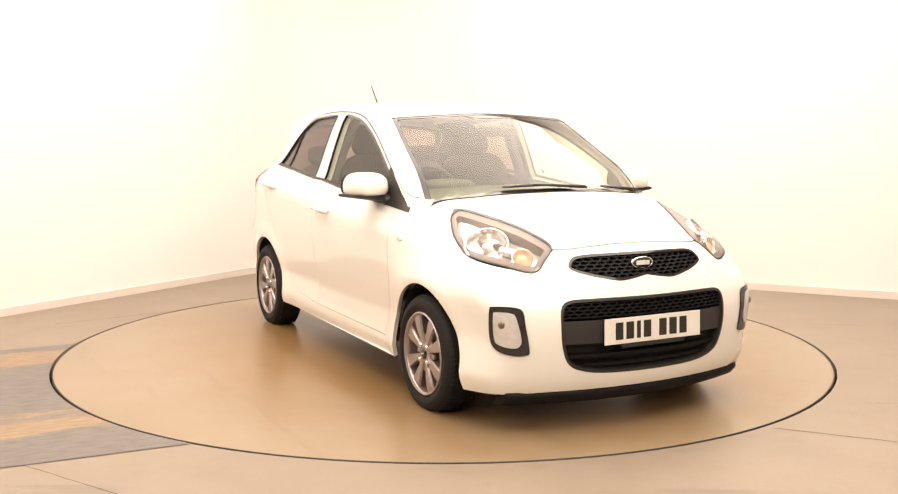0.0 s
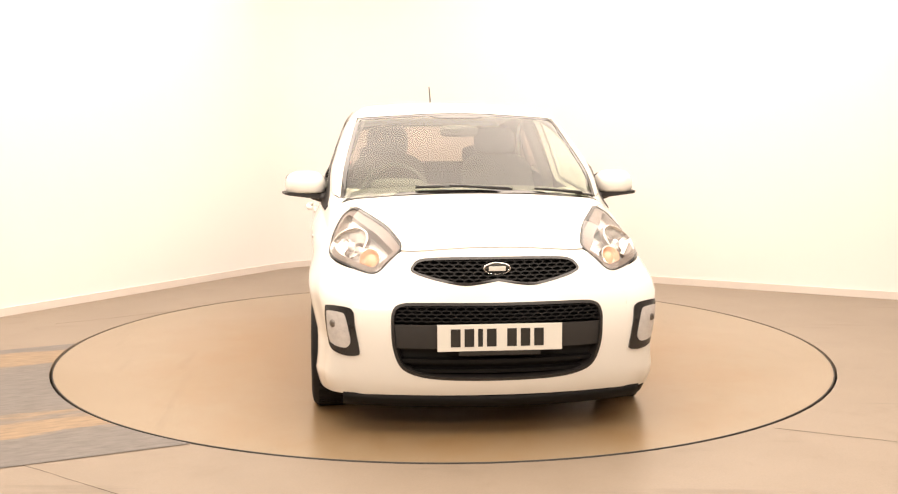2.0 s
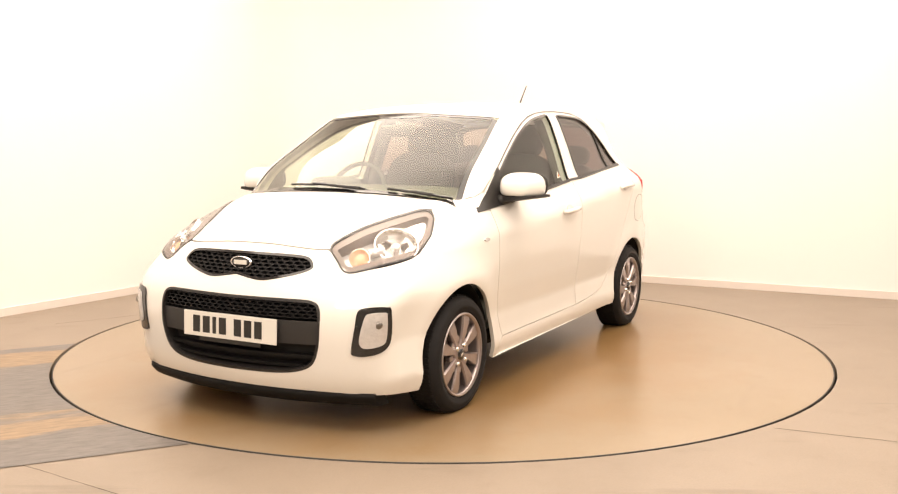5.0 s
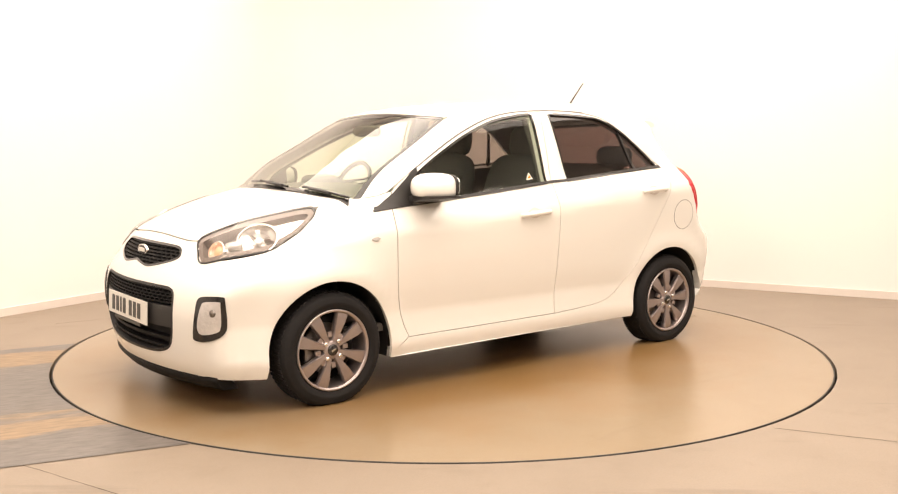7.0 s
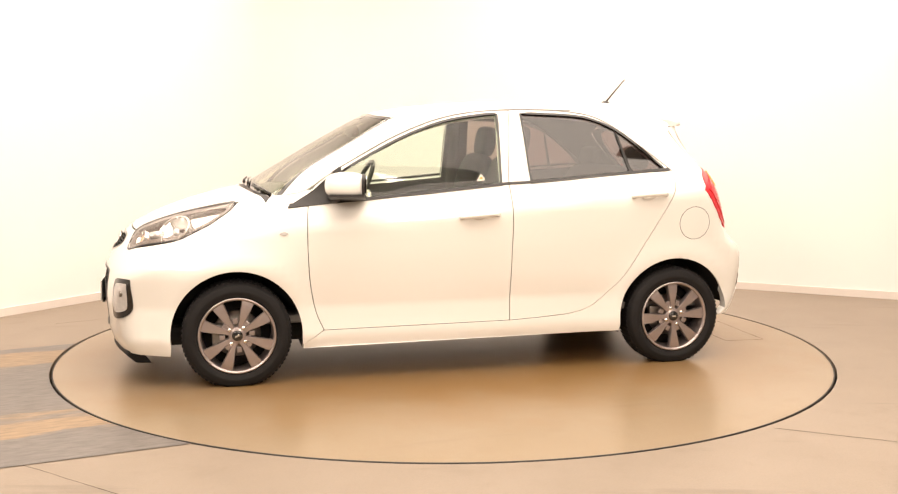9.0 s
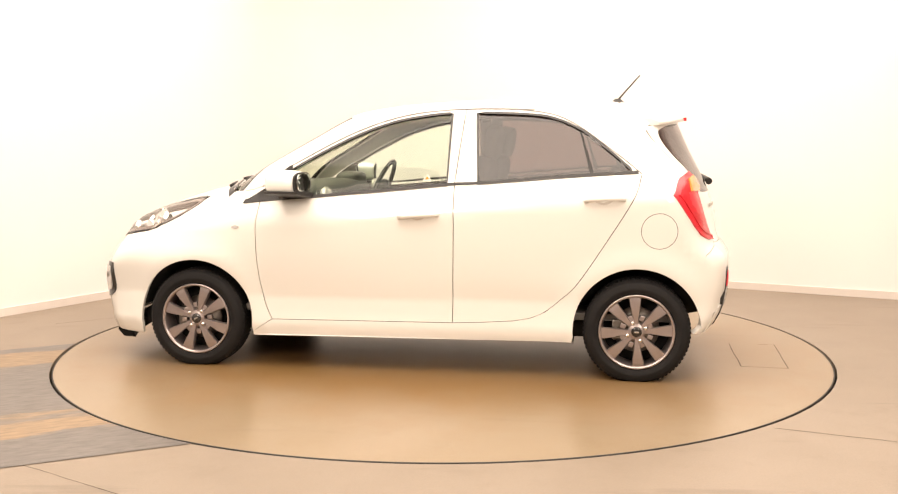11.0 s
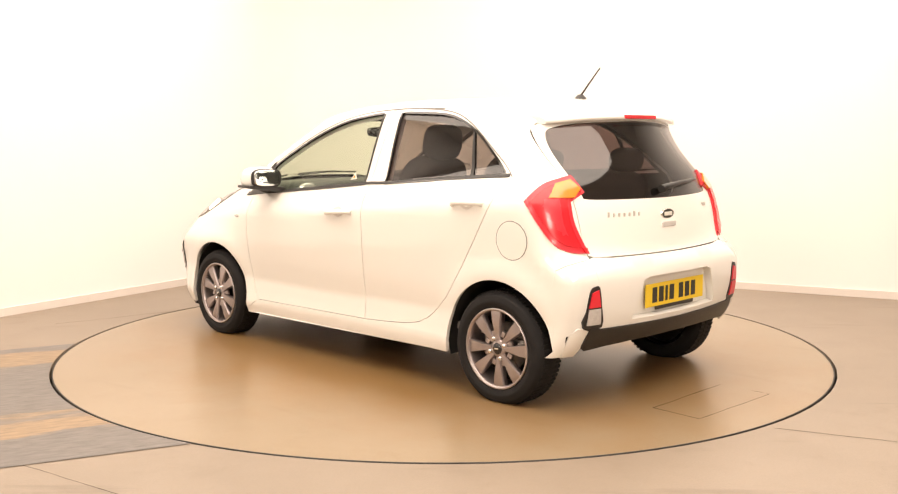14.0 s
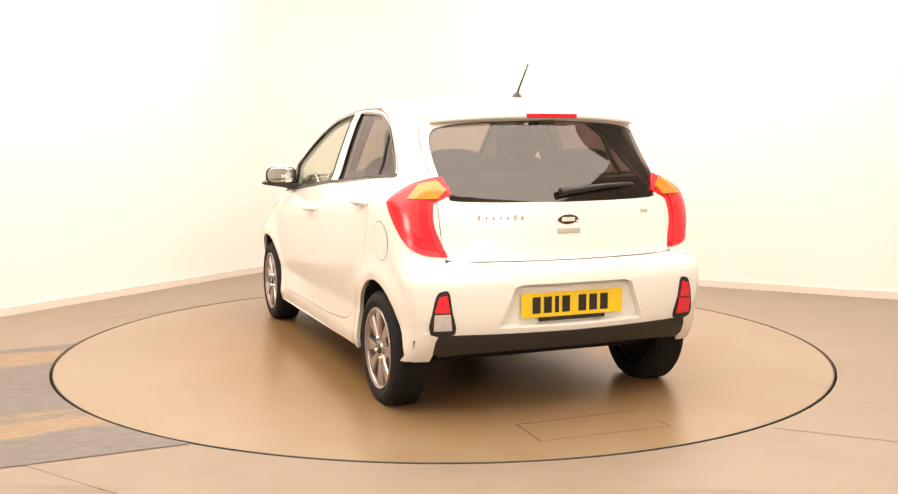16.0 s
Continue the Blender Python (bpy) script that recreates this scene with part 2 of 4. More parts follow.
def groove(name, p, q, width, parent, label="", z=0.0008):
    """A thin dark joint line on the floor from p to q."""
    p, q = Vector((*p, 0)), Vector((*q, 0))
    bm = bmesh.new()
    k = max(2, int((q - p).length / 0.08))
    n = (q - p).normalized().cross(Vector((0, 0, 1)))
    rows = []
    for i in range(k + 1):
        c = p.lerp(q, i / k)
        w = width * (0.6 + 0.8 * random.random()) / 2
        c = c + n * random.uniform(-0.0025, 0.0025)
        rows.append([bm.verts.new((*(c + n * w).xy, z)), bm.verts.new((*(c - n * w).xy, z))])
    for a, c in zip(rows, rows[1:]):
        bm.faces.new((a[0], a[1], c[1], c[0]))
    bmesh.ops.recalc_face_normals(bm, faces=bm.faces)
    return part(name, bm, crack, parent, label)


HATCH = [(-1.715, 0.345), (-1.963, 0.358), (-1.985, -0.270), (-1.720, -0.260)]
for i, w in ((0, 0.006), (1, 0.004), (3, 0.005)):
    groove("hatch_joint", HATCH[i], HATCH[(i + 1) % 4], w, turntable)
groove("hatch_joint", HATCH[2], (-1.89, -0.266), 0.004, turntable)
groove("floor_joint", (-1.676, -2.209), (-0.35, -3.097), 0.004, floor)
groove("floor_joint", (1.428, -1.772), (2.018, -2.035), 0.005, floor)
groove("floor_joint", (-2.616, 0.615), (-1.976, 1.085), 0.005, floor)

# worn painted boards let into the floor beside the turntable
STRIP_A = math.atan2(0.30, 0.65)


def worn_boards():
    m = material("worn_board_paint", (0.2, 0.2, 0.2), 0.38, vary=0.0, bump=0.08, bump_scale=40)
    n, l = m.node_tree.nodes, m.node_tree.links
    co, mp, t, add, ramp = (n.new("ShaderNode" + k) for k in ("TexCoord", "Mapping", "TexNoise", "Math", "ValToRGB"))
    sep = n.new("ShaderNodeSeparateXYZ")
    mp.inputs["Scale"].default_value = (0.8, 3.0, 1)
    t.inputs["Scale"].default_value, t.inputs["Detail"].default_value, t.inputs["Roughness"].default_value = 2.2, 9, 0.65
    add.operation = "MULTIPLY_ADD"
    add.inputs[1].default_value = 0.16
    l.new(co.outputs["Object"], mp.inputs["Vector"])
    l.new(mp.outputs[0], t.inputs["Vector"])
    l.new(co.outputs["Object"], sep.inputs[0])
    l.new(t.outputs["Fac"], add.inputs[0])
    d = n.new("ShaderNodeMath")
    d.operation = "MULTIPLY_ADD"
    d.inputs[1].default_value, d.inputs[2].default_value = 1 / 2.05, -0.08
    l.new(sep.outputs["Y"], d.inputs[0])
    l.new(d.outputs[0], add.inputs[2])
    grey, ochre = (0.128, 0.113, 0.103, 1), (0.245, 0.165, 0.092, 1)
    e = ramp.color_ramp.elements
    e[0].position, e[0].color = 0.0, grey
    e[1].position, e[1].color = 0.07, grey
    for p, c in ((0.085, ochre), (0.23, ochre), (0.255, grey), (0.74, grey), (0.76, ochre), (0.80, grey), (0.83, ochre), (0.92, ochre), (0.935, grey)):
        x = e.new(p)
        x.color = c
    l.new(add.outputs[0], ramp.inputs[0])
    fine = n.new("ShaderNodeTexNoise")
    fine.inputs["Scale"].default_value, fine.inputs["Detail"].default_value = 14, 8
    l.new(mp.outputs[0], fine.inputs["Vector"])
    mul = n.new("ShaderNodeMix")
    mul.data_type, mul.blend_type = "RGBA", "MULTIPLY"
    r = n.new("ShaderNodeMapRange")
    r.inputs["From Min"].default_value, r.inputs["From Max"].default_value, r.inputs["To Min"].default_value, r.inputs["To Max"].default_value = 0.3, 0.7, 0.7, 1.25
    mul.inputs[0].default_value = 1
    l.new(fine.outputs["Fac"], r.inputs[0])
    l.new(ramp.outputs[0], mul.inputs[6])
    l.new(r.outputs[0], mul.inputs[7])
    l.new(mul.outputs[2], n["Principled BSDF"].inputs["Base Color"])
    return m


bm = bmesh.new()
rows = [Vector(((R_TABLE + 0.019) * math.cos(radians(a)), (R_TABLE + 0.019) * math.sin(radians(a)), -0.003)) for a in np.linspace(180.6, 242.4, 24)]
rows += [Vector((-5.3, -3.955, -0.003)), Vector((-5.3, -1.63, -0.003))]
org = Vector((-2.24, -0.01, 0))
turned = Matrix.Rotation(-STRIP_A, 4, "Z")
bm.faces.new([bm.verts.new((turned @ (p - org)) * Vector((1, -1, 1))) for p in rows])
bmesh.ops.recalc_face_normals(bm, faces=bm.faces)
boards = tagged(part("floor_boards", bm, worn_boards()), "worn grey and ochre painted boards let into the floor", "floor boards", kind="structure")
boards.matrix_basis = Matrix.Translation(org) @ Matrix.Rotation(STRIP_A, 4, "Z") @ Matrix.Rotation(math.pi, 4, "X")


# ---- the car's shape: x ahead, y to its left, z up, from the middle between the axles ----
OFFSET = Vector((0.060, 0.018, 0))
PROFILE = np.vstack([spline(p, 8)[:-1] for p in (
    [(1.77, 0.115), (1.83, 0.155), (1.865, 0.22), (1.886, 0.32), (1.897, 0.44), (1.885, 0.54), (1.845, 0.64), (1.80, 0.71), (1.745, 0.775), (1.66, 0.825), (1.50, 0.892), (1.30, 0.952), (1.12, 0.990)],
    [(1.12, 0.990), (0.95, 1.090), (0.70, 1.240), (0.43, 1.382), (0.23, 1.428), (-0.05, 1.457), (-0.4, 1.472), (-0.8, 1.468), (-1.1, 1.452), (-1.30, 1.420), (-1.405, 1.372)],
    [(-1.405, 1.372), (-1.48, 1.20), (-1.58, 1.0), (-1.615, 0.90), (-1.635, 0.80), (-1.655, 0.71), (-1.700, 0.65), (-1.710, 0.56), (-1.702, 0.44), (-1.672, 0.34), (-1.61, 0.25), (-1.50, 0.17)],
    [(-1.50, 0.17), (-0.9, 0.13), (0.0, 0.12), (0.9, 0.115), (1.77, 0.115)])])
Z_SIDE = np.array([0.12, 0.18, 0.24, 0.30, 0.40, 0.52, 0.66, 0.78, 0.835, 0.86, 0.90, 0.96, 1.015, 1.10, 1.20, 1.30, 1.39, 1.50])
Y_SIDE = np.array([0.735, 0.757, 0.773, 0.765, 0.759, 0.777, 0.791, 0.797, 0.799, 0.796, 0.780, 0.745, 0.716, 0.690, 0.656, 0.618, 0.580, 0.525])


def smoothstep(a, b, x):
    t = np.clip((x - a) / (b - a), 0, 1)
    return t * t * (3 - 2 * t)


def half_width(x, z):
    shift = np.clip(-0.072 * x - 0.003, -0.09, 0.09) * smoothstep(0.45, 0.75, z) * (1 - smoothstep(0.98, 1.10, z))
    w = np.interp(z - shift, Z_SIDE, Y_SIDE)
    high = smoothstep(0.56, 0.86, z)
    front = 0.07 * (np.clip(x - 0.6, 0, 2) / 0.6) ** 2 * high + 0.065 * (np.clip(x - 1.22, 0, 2) / 0.5) ** 2 * (1 - high)
    rear = 0.034 * (np.clip(-0.3 - x, 0, 2) / 0.86) ** 2 * smoothstep(0.95, 1.15, z) + 0.022 * (np.clip(-1.2 - x, 0, 1) / 0.4) ** 2
    flare = 0.012 * (np.exp(-((np.hypot(x - 1.1925, z - 0.27) - 0.34) / 0.07) ** 2) + np.exp(-((np.hypot(x + 1.1925, z - 0.27) - 0.34) / 0.07) ** 2))
    return w - front - rear + flare


def profile_distance(x, z):
    a, b = PROFILE, np.roll(PROFILE, -1, 0)
    d = b - a
    out = np.empty(len(x))
    for i in range(0, len(x), 4000):
        px, pz = x[i:i + 4000, None], z[i:i + 4000, None]
        ex, ez = px - a[:, 0], pz - a[:, 1]
        t = np.clip((ex * d[:, 0] + ez * d[:, 1]) / (d ** 2).sum(1), 0, 1)
        dist = np.sqrt(((ex - t * d[:, 0]) ** 2 + (ez - t * d[:, 1]) ** 2).min(1))
        cross = ((a[:, 1] > pz) != (b[:, 1] > pz)) & (px < d[:, 0] * (pz - a[:, 1]) / np.where(d[:, 1] == 0, 1e-9, d[:, 1]) + a[:, 0])
        out[i:i + 4000] = np.where(cross.sum(1) % 2 == 1, -dist, dist)
    return out


def shape(P):
    """Signed distance to the bodywork, about."""
    x, y, z = P[:, 0], np.abs(P[:, 1]), P[:, 2]
    xe = x + (0.30 + 0.07 * smoothstep(0.55, 0.70, z) - 0.10 * smoothstep(0.94, 1.02, z)) * y ** 2 * smoothstep(-0.1, 0.7, x) - (0.16 + 0.10 * smoothstep(0.60, 0.80, z) + 0.22 * smoothstep(1.0, 1.3, z)) * y ** 2 * smoothstep(0.7, 1.4, -x)
    ze = z + (0.10 * smoothstep(1.0, 1.35, z) + 0.07 * smoothstep(0.75, 0.9, z) * (1 - smoothstep(0.98, 1.12, z))) * y ** 2
    a, b = profile_distance(xe, ze), y - half_width(x, z)
    r = 0.065 + 0.035 * smoothstep(0.5, 0.75, z)
    return np.maximum(a, b) + np.maximum(r - np.abs(a - b), 0) ** 2 / (4 * r)


def shape_normal(P, e=0.008):
    g = np.stack([shape(P + e * np.eye(3)[k]) - shape(P - e * np.eye(3)[k]) for k in range(3)], 1)
    return g / np.maximum(np.linalg.norm(g, axis=1, keepdims=True), 1e-9)


def view(azimuth, tilt=0.0):
    """A drawing plane: its across and up axes and the way out of the car towards the viewer."""
    a, t = radians(azimuth), radians(tilt)
    n = np.array([math.cos(a) * math.cos(t), math.sin(a) * math.cos(t), math.sin(t)])
    u = np.array([-math.sin(a), math.cos(a), 0])
    return u, np.cross(n, u), n


SIDE, FRONT, REAR, TOP = (np.array([1.0, 0, 0]), np.array([0, 0, 1.0]), np.array([0, 1.0, 0])), (np.array([0, 1.0, 0]), np.array([0, 0, 1.0]), np.array([1.0, 0, 0])), (np.array([0, 1.0, 0]), np.array([0, 0, 1.0]), np.array([-1.0, 0, 0])), (np.array([1.0, 0, 0]), np.array([0, 1.0, 0]), np.array([0, 0, 1.0]))

SIDE_R = (SIDE[0], SIDE[1], -SIDE[2])


def to_surface(uv, v):
    """Where lines across the drawing plane first meet the bodywork."""
    base = uv[:, :1] * v[0] + uv[:, 1:2] * v[1]
    s = np.full(len(uv), 2.6)
    best, at = np.full(len(uv), 9.0), s.copy()
    for _ in range(36):
        f = shape(base + s[:, None] * v[2])
        better = np.abs(f) < best
        best[better], at[better] = np.abs(f[better]), s[better]
        s = s - 0.85 * f
    return base + at[:, None] * v[2]


def resample(poly, h):
    out = []
    P = np.asarray(poly, float)
    for a, b in zip(P, np.roll(P, -1, 0)):
        k = max(1, int(math.ceil(np.linalg.norm(b - a) / h)))
        out += [a + (b - a) * j / k for j in range(k)]
    return np.array(out)


def inside(P, loops):
    hit = np.zeros(len(P), bool)
    for poly in loops:
        A = np.asarray(poly, float)
        B = np.roll(A, -1, 0)
        px, pz = P[:, :1], P[:, 1:2]
        dz = np.where(B[:, 1] == A[:, 1], 1e-12, B[:, 1] - A[:, 1])
        hit ^= (((A[:, 1] > pz) != (B[:, 1] > pz)) & (px < (B[:, 0] - A[:, 0]) * (pz - A[:, 1]) / dz + A[:, 0])).sum(1) % 2 == 1
    return hit


def sheet(loops, h):
    """Points, faces and border edges of a flat region with holes, in cells of about h."""
    pts, edges = [], []
    rings = [resample(p, h) for p in loops]
    for r in rings:
        k = len(pts)
        pts += list(r)
        edges += [(k + i, k + (i + 1) % len(r)) for i in range(len(r))]
    edge = np.array(pts)
    lo, hi = edge.min(0), edge.max(0)
    gx, gy = np.meshgrid(np.arange(lo[0] + h / 2, hi[0], h), np.arange(lo[1] + h / 2, hi[1], h))
    grid = np.stack([gx.ravel(), gy.ravel()], 1)
    grid = grid[inside(grid, rings)]
    if len(grid):
        grid = grid[np.array([((edge - g) ** 2).sum(1).min() for g in grid]) > (0.45 * h) ** 2]
        pts += list(grid)
    vs, _, fs, *_ = delaunay_2d_cdt([Vector(p) for p in pts], edges, [], 0, 1e-6)
    P = np.array([tuple(v) for v in vs])
    mid = np.array([P[list(f)].mean(0) for f in fs])
    faces = [list(f) for f, ok in zip(fs, inside(mid, rings)) if ok]
    faces = [f if np.cross(P[f[1]] - P[f[0]], P[f[2]] - P[f[0]]) > 0 else f[::-1] for f in faces]
    seen = {(f[i], f[(i + 1) % 3]) for f in faces for i in range(3)}
    return P, faces, [e for e in seen if (e[1], e[0]) not in seen]


def grow(poly, d):
    """A closed outline moved outwards by d."""
    P = np.asarray(poly, float)
    t = np.roll(P, -1, 0) - np.roll(P, 1, 0)
    n = np.stack([t[:, 1], -t[:, 0]], 1) / np.maximum(np.linalg.norm(t, axis=1, keepdims=True), 1e-9)
    area = (P[:, 0] * np.roll(P[:, 1], -1) - np.roll(P[:, 0], -1) * P[:, 1]).sum()
    return P + n * (d if area > 0 else -d)


def flip_faces(v):
    return np.dot(np.cross(v[0], v[1]), v[2]) < 0


def panel(name, pieces, mat, h=0.04, off=0.0, thick=0.02, mirror=False, bulge=0.0, back_mat=None, single=False):
    """A sheet of bodywork from pieces (drawing plane, loops), with thickness; mirror: for the other side."""
    V, F, N, inner = [], [], [], []
    for v, loops in pieces:
        pts, faces, border = sheet(loops, h)
        P = to_surface(pts, v)
        n = shape_normal(P)
        Q = P + n * off
        if bulge:
            edge = np.array(sorted({i for e in border for i in e}))
            d = np.array([np.sqrt(((pts[edge] - p) ** 2).sum(1).min()) for p in pts])
            Q = Q + n * (bulge * (1 - np.exp(-d / 0.03)))[:, None]
        back = P + n * (off - thick)
        k, m = len(V), len(Q)
        flip = flip_faces(v)
        V += list(Q) + ([] if single else list(back))
        for f in faces:
            g = f[::-1] if flip else f
            F.append([k + i for i in g])
            N += [n[i] for i in g]
            if not single:
                inner.append(len(F))
                F.append([k + m + i for i in g[::-1]])
                N += [-n[i] for i in g[::-1]]
        for a, b in border if not single else ():
            if flip:
                a, b = b, a
            F.append([k + b, k + a, k + m + a, k + m + b])
            c = np.cross(Q[b] - Q[a], n[a])
            c = c / max(np.linalg.norm(c), 1e-9)
            N += [c] * 4
    V, N = np.array(V), np.array(N)
    if mirror:
        V, N = V * [1, -1, 1], N * [1, -1, 1]
        N2, F2, i = [], [], 0
        for f in F:
            F2.append(f[::-1])
            N2 += list(N[i:i + len(f)][::-1])
            i += len(f)
        F, N = F2, N2
    me = mesh_from(name, V + np.array(OFFSET), F, mat, N)
    if back_mat:
        me.materials.append(back_mat)
        for i in inner:
            me.polygons[i].material_index = 1
    return me


def pair(name, pieces, mat, parent, label="", **kw):
    return [part(name, panel(name, pieces, mat, mirror=side, **kw), None, parent, label) for side in (False, True)]


def on_side(pts):
    """Places on the left flank for (x, z) points."""
    return to_surface(np.asarray(pts, float), SIDE)


car = tagged(new("car"), "small white five-door hatchback with grey alloy wheels on the turntable", "car")
# lines that neighbouring panels share, as (x, z) on the flank
ROOF_LINE = spline([(0.80, 1.005), (0.625, 1.120), (0.319, 1.280), (0.038, 1.373), (-0.281, 1.406), (-0.643, 1.402), (-1.0, 1.386), (-1.25, 1.355), (-1.44, 1.31)], 8)
ARCH_F = [(1.1925 + 0.326 * math.cos(radians(a)), 0.258 + 0.330 * math.sin(radians(a))) for a in range(-8, 191, 6)]
ARCH_R = [(-1.1925 + 0.326 * math.cos(radians(a)), 0.258 + 0.330 * math.sin(radians(a))) for a in range(-12, 193, 6)]
G = 0.0022
DOOR_F = spline([(0.700, 1.073), (0.80, 0.99), (0.826, 0.896), (0.835, 0.737), (0.826, 0.531), (0.797, 0.368), (0.757, 0.271)], 6)
B_LINE = np.array([(-0.282, 1.405), (-0.240, 1.016), (-0.245, 0.80), (-0.236, 0.28)])
DOOR_R = spline([(-0.562, 0.300), (-0.65, 0.318), (-0.727, 0.354), (-0.80, 0.415), (-0.891, 0.507), (-1.054, 0.756), (-1.15, 0.915), (-1.185, 0.99), (-1.205, 1.066)], 6)
SEAM = spline([(0.700, 1.073), (0.625, 1.116), (0.319, 1.275), (0.038, 1.368), (-0.281, 1.401), (-0.643, 1.390), (-0.846, 1.330), (-1.091, 1.158), (-1.205, 1.066)], 8)
WIN_F = np.vstack([spline([(0.655, 1.035), (0.638, 1.078), (0.452, 1.184), (0.269, 1.271), (0.083, 1.334), (-0.105, 1.366), (-0.206, 1.375)], 5), [(-0.196, 1.003), (0.2, 0.966), (0.640, 0.931)]])
WIN_R = np.vstack([spline([(-0.347, 1.378), (-0.632, 1.367), (-0.766, 1.343), (-0.903, 1.281), (-1.043, 1.176), (-1.160, 1.074)], 5), [(-0.75, 1.045), (-0.367, 1.012)]])

seam_front = np.array([p for p in SEAM if p[0] > -0.281])
seam_rear = np.array([p for p in SEAM if p[0] < -0.285])
front_door = np.vstack([seam_front - [0, G], B_LINE + [G, 0], DOOR_F[::-1][:-1] - [G, 0]])
pair("front_door", [(SIDE, [front_door, WIN_F])], PAINT, car, thick=0.035, back_mat=TRIM)
rear_door = np.vstack([seam_rear - [0, G], (DOOR_R + [G, 0])[::-1][1:], [(-0.40, 0.288)], (B_LINE - [G, 0])[::-1]])
pair("rear_door", [(SIDE, [rear_door, WIN_R])], PAINT, car, thick=0.035, back_mat=TRIM)
bonnet_side = spline([(1.684, 0.393), (1.56, 0.416), (1.453, 0.456), (1.311, 0.521), (1.205, 0.571), (1.12, 0.617), (1.035, 0.660)], 6)
b3 = to_surface(bonnet_side, TOP)
FOOT = np.array([(1.0, 0.955), (0.95, 0.957), (0.88, 0.968), (0.83, 0.985)])
pair("door_gap", [(SIDE, [np.vstack([SEAM + [0, 0.003], (SEAM - [0, 0.003])[::-1]])])], TRIM, car, off=0.0012, thick=0.004)
# wing: from the door to the lamp, above the arch
wing = np.vstack([DOOR_F[6:] + [G, 0], [(0.865, 0.20)], ARCH_F[::-1][1:-13], [(1.352, 0.72), (1.400, 0.770), (1.315, 0.811), (1.215, 0.876), (1.184, 0.906)], b3[b3[:, 0] < 1.175][:, [0, 2]] - [0, G], FOOT - [0, G], [(0.79, 0.985)]])
pair("front_wing", [(SIDE, [wing])], PAINT, car)
sill = np.vstack([[(0.757, 0.268), (-0.235, 0.277), (-0.40, 0.285), (-0.562, 0.297), (-0.65, 0.3145), (-0.727, 0.350), (-0.80, 0.411), (-0.86, 0.464)], [p for p in ARCH_R if p[0] > -1.0 and 0.20 < p[1] < 0.45][::-1], [(-0.86, 0.195), (0.863, 0.18), (0.863, 0.20)]])
pair("sill", [(SIDE, [sill])], PAINT, car)
GLASS_R = spline([(0.0, 1.334), (0.35, 1.322), (0.505, 1.300), (0.550, 1.262), (0.564, 1.16), (0.562, 1.06), (0.540, 0.99), (0.475, 0.966), (0.0, 0.960)], 6)
gate_line = spline([(0.0, 1.350), (0.35, 1.342), (0.545, 1.316), (0.580, 1.275), (0.592, 1.15), (0.592, 1.0), (0.585, 0.75), (0.565, 0.715), (0.45, 0.708), (0.0, 0.705)], 6)
tail_edge = to_surface(np.array([p + [0.003, 0] for p in gate_line if p[0] > 0.5 and 0.72 < p[1] < 1.29]), REAR)
REAR_Y = 0.60
rear_edge = to_surface(np.array([(REAR_Y, z) for z in np.linspace(0.70, 0.39, 9)]), REAR)
quarter = np.vstack([np.array([p for p in ROOF_LINE if -1.26 < p[0] < -0.62]) - [0, G], tail_edge[:, [0, 2]], [(rear_edge[0, 0], 0.704), (-1.53, 0.664), (-1.515, 0.58), (-1.52, 0.42)], np.array([p for p in ARCH_R if p[0] < -0.90 and p[1] > 0.30])[::-1], DOOR_R[17:-1] - [G, 0], np.array([p for p in SEAM if p[0] < -0.64])[::-1] + [0, G]])
pair("quarter_panel", [(SIDE, [quarter])], PAINT, car, back_mat=TRIM)

# roof with its pillars, as seen from above
edge = on_side([p for p in ROOF_LINE if p[0] > -1.26])
SCREEN_TOP = spline([(0.335, 0.545), (0.372, 0.505), (0.412, 0.28), (0.422, 0.0)], 6)
SCREEN_SIDE = spline([(0.995, 0.652), (0.68, 0.606), (0.335, 0.545)], 6)
half = np.vstack([SCREEN_TOP[::-1], SCREEN_SIDE[::-1][1:], [(1.030, 0.660)], on_side(FOOT)[:, :2], edge[edge[:, 0] < 0.80][:, :2], [(-1.285, 0.50), (-1.345, 0.36), (-1.378, 0.2), (-1.39, 0.0)]])
roof = np.vstack([half, (half * [1, -1])[::-1][1:-1]])
part("roof", panel("roof", [(TOP, [roof])], PAINT, back_mat=HEADLINER), None, car)
screen = np.vstack([SCREEN_TOP[::-1], SCREEN_SIDE[::-1][1:], spline([(1.005, 0.652), (1.075, 0.45), (1.112, 0.2), (1.122, 0)], 6)])
screen = np.vstack([screen, (screen * [1, -1])[::-1][1:-1]])
windscreen = part("windscreen", panel("windscreen", [(TOP, [screen])], SCREEN, off=-0.004, thick=0.004, single=True), None, car, "clear raked windscreen with a dark border")

bon = np.vstack([spline([(1.722, 0.0), (1.716, 0.2), (1.702, 0.33), (1.684, 0.393)], 5)[:-1], bonnet_side[:-1], spline([(1.035, 0.660), (1.10, 0.455), (1.142, 0.2), (1.150, 0)], 6)])
bon = np.vstack([bon, (bon * [1, -1])[::-1][1:-1]])
part("bonnet", panel("bonnet", [(TOP, [bon])], PAINT), None, car)

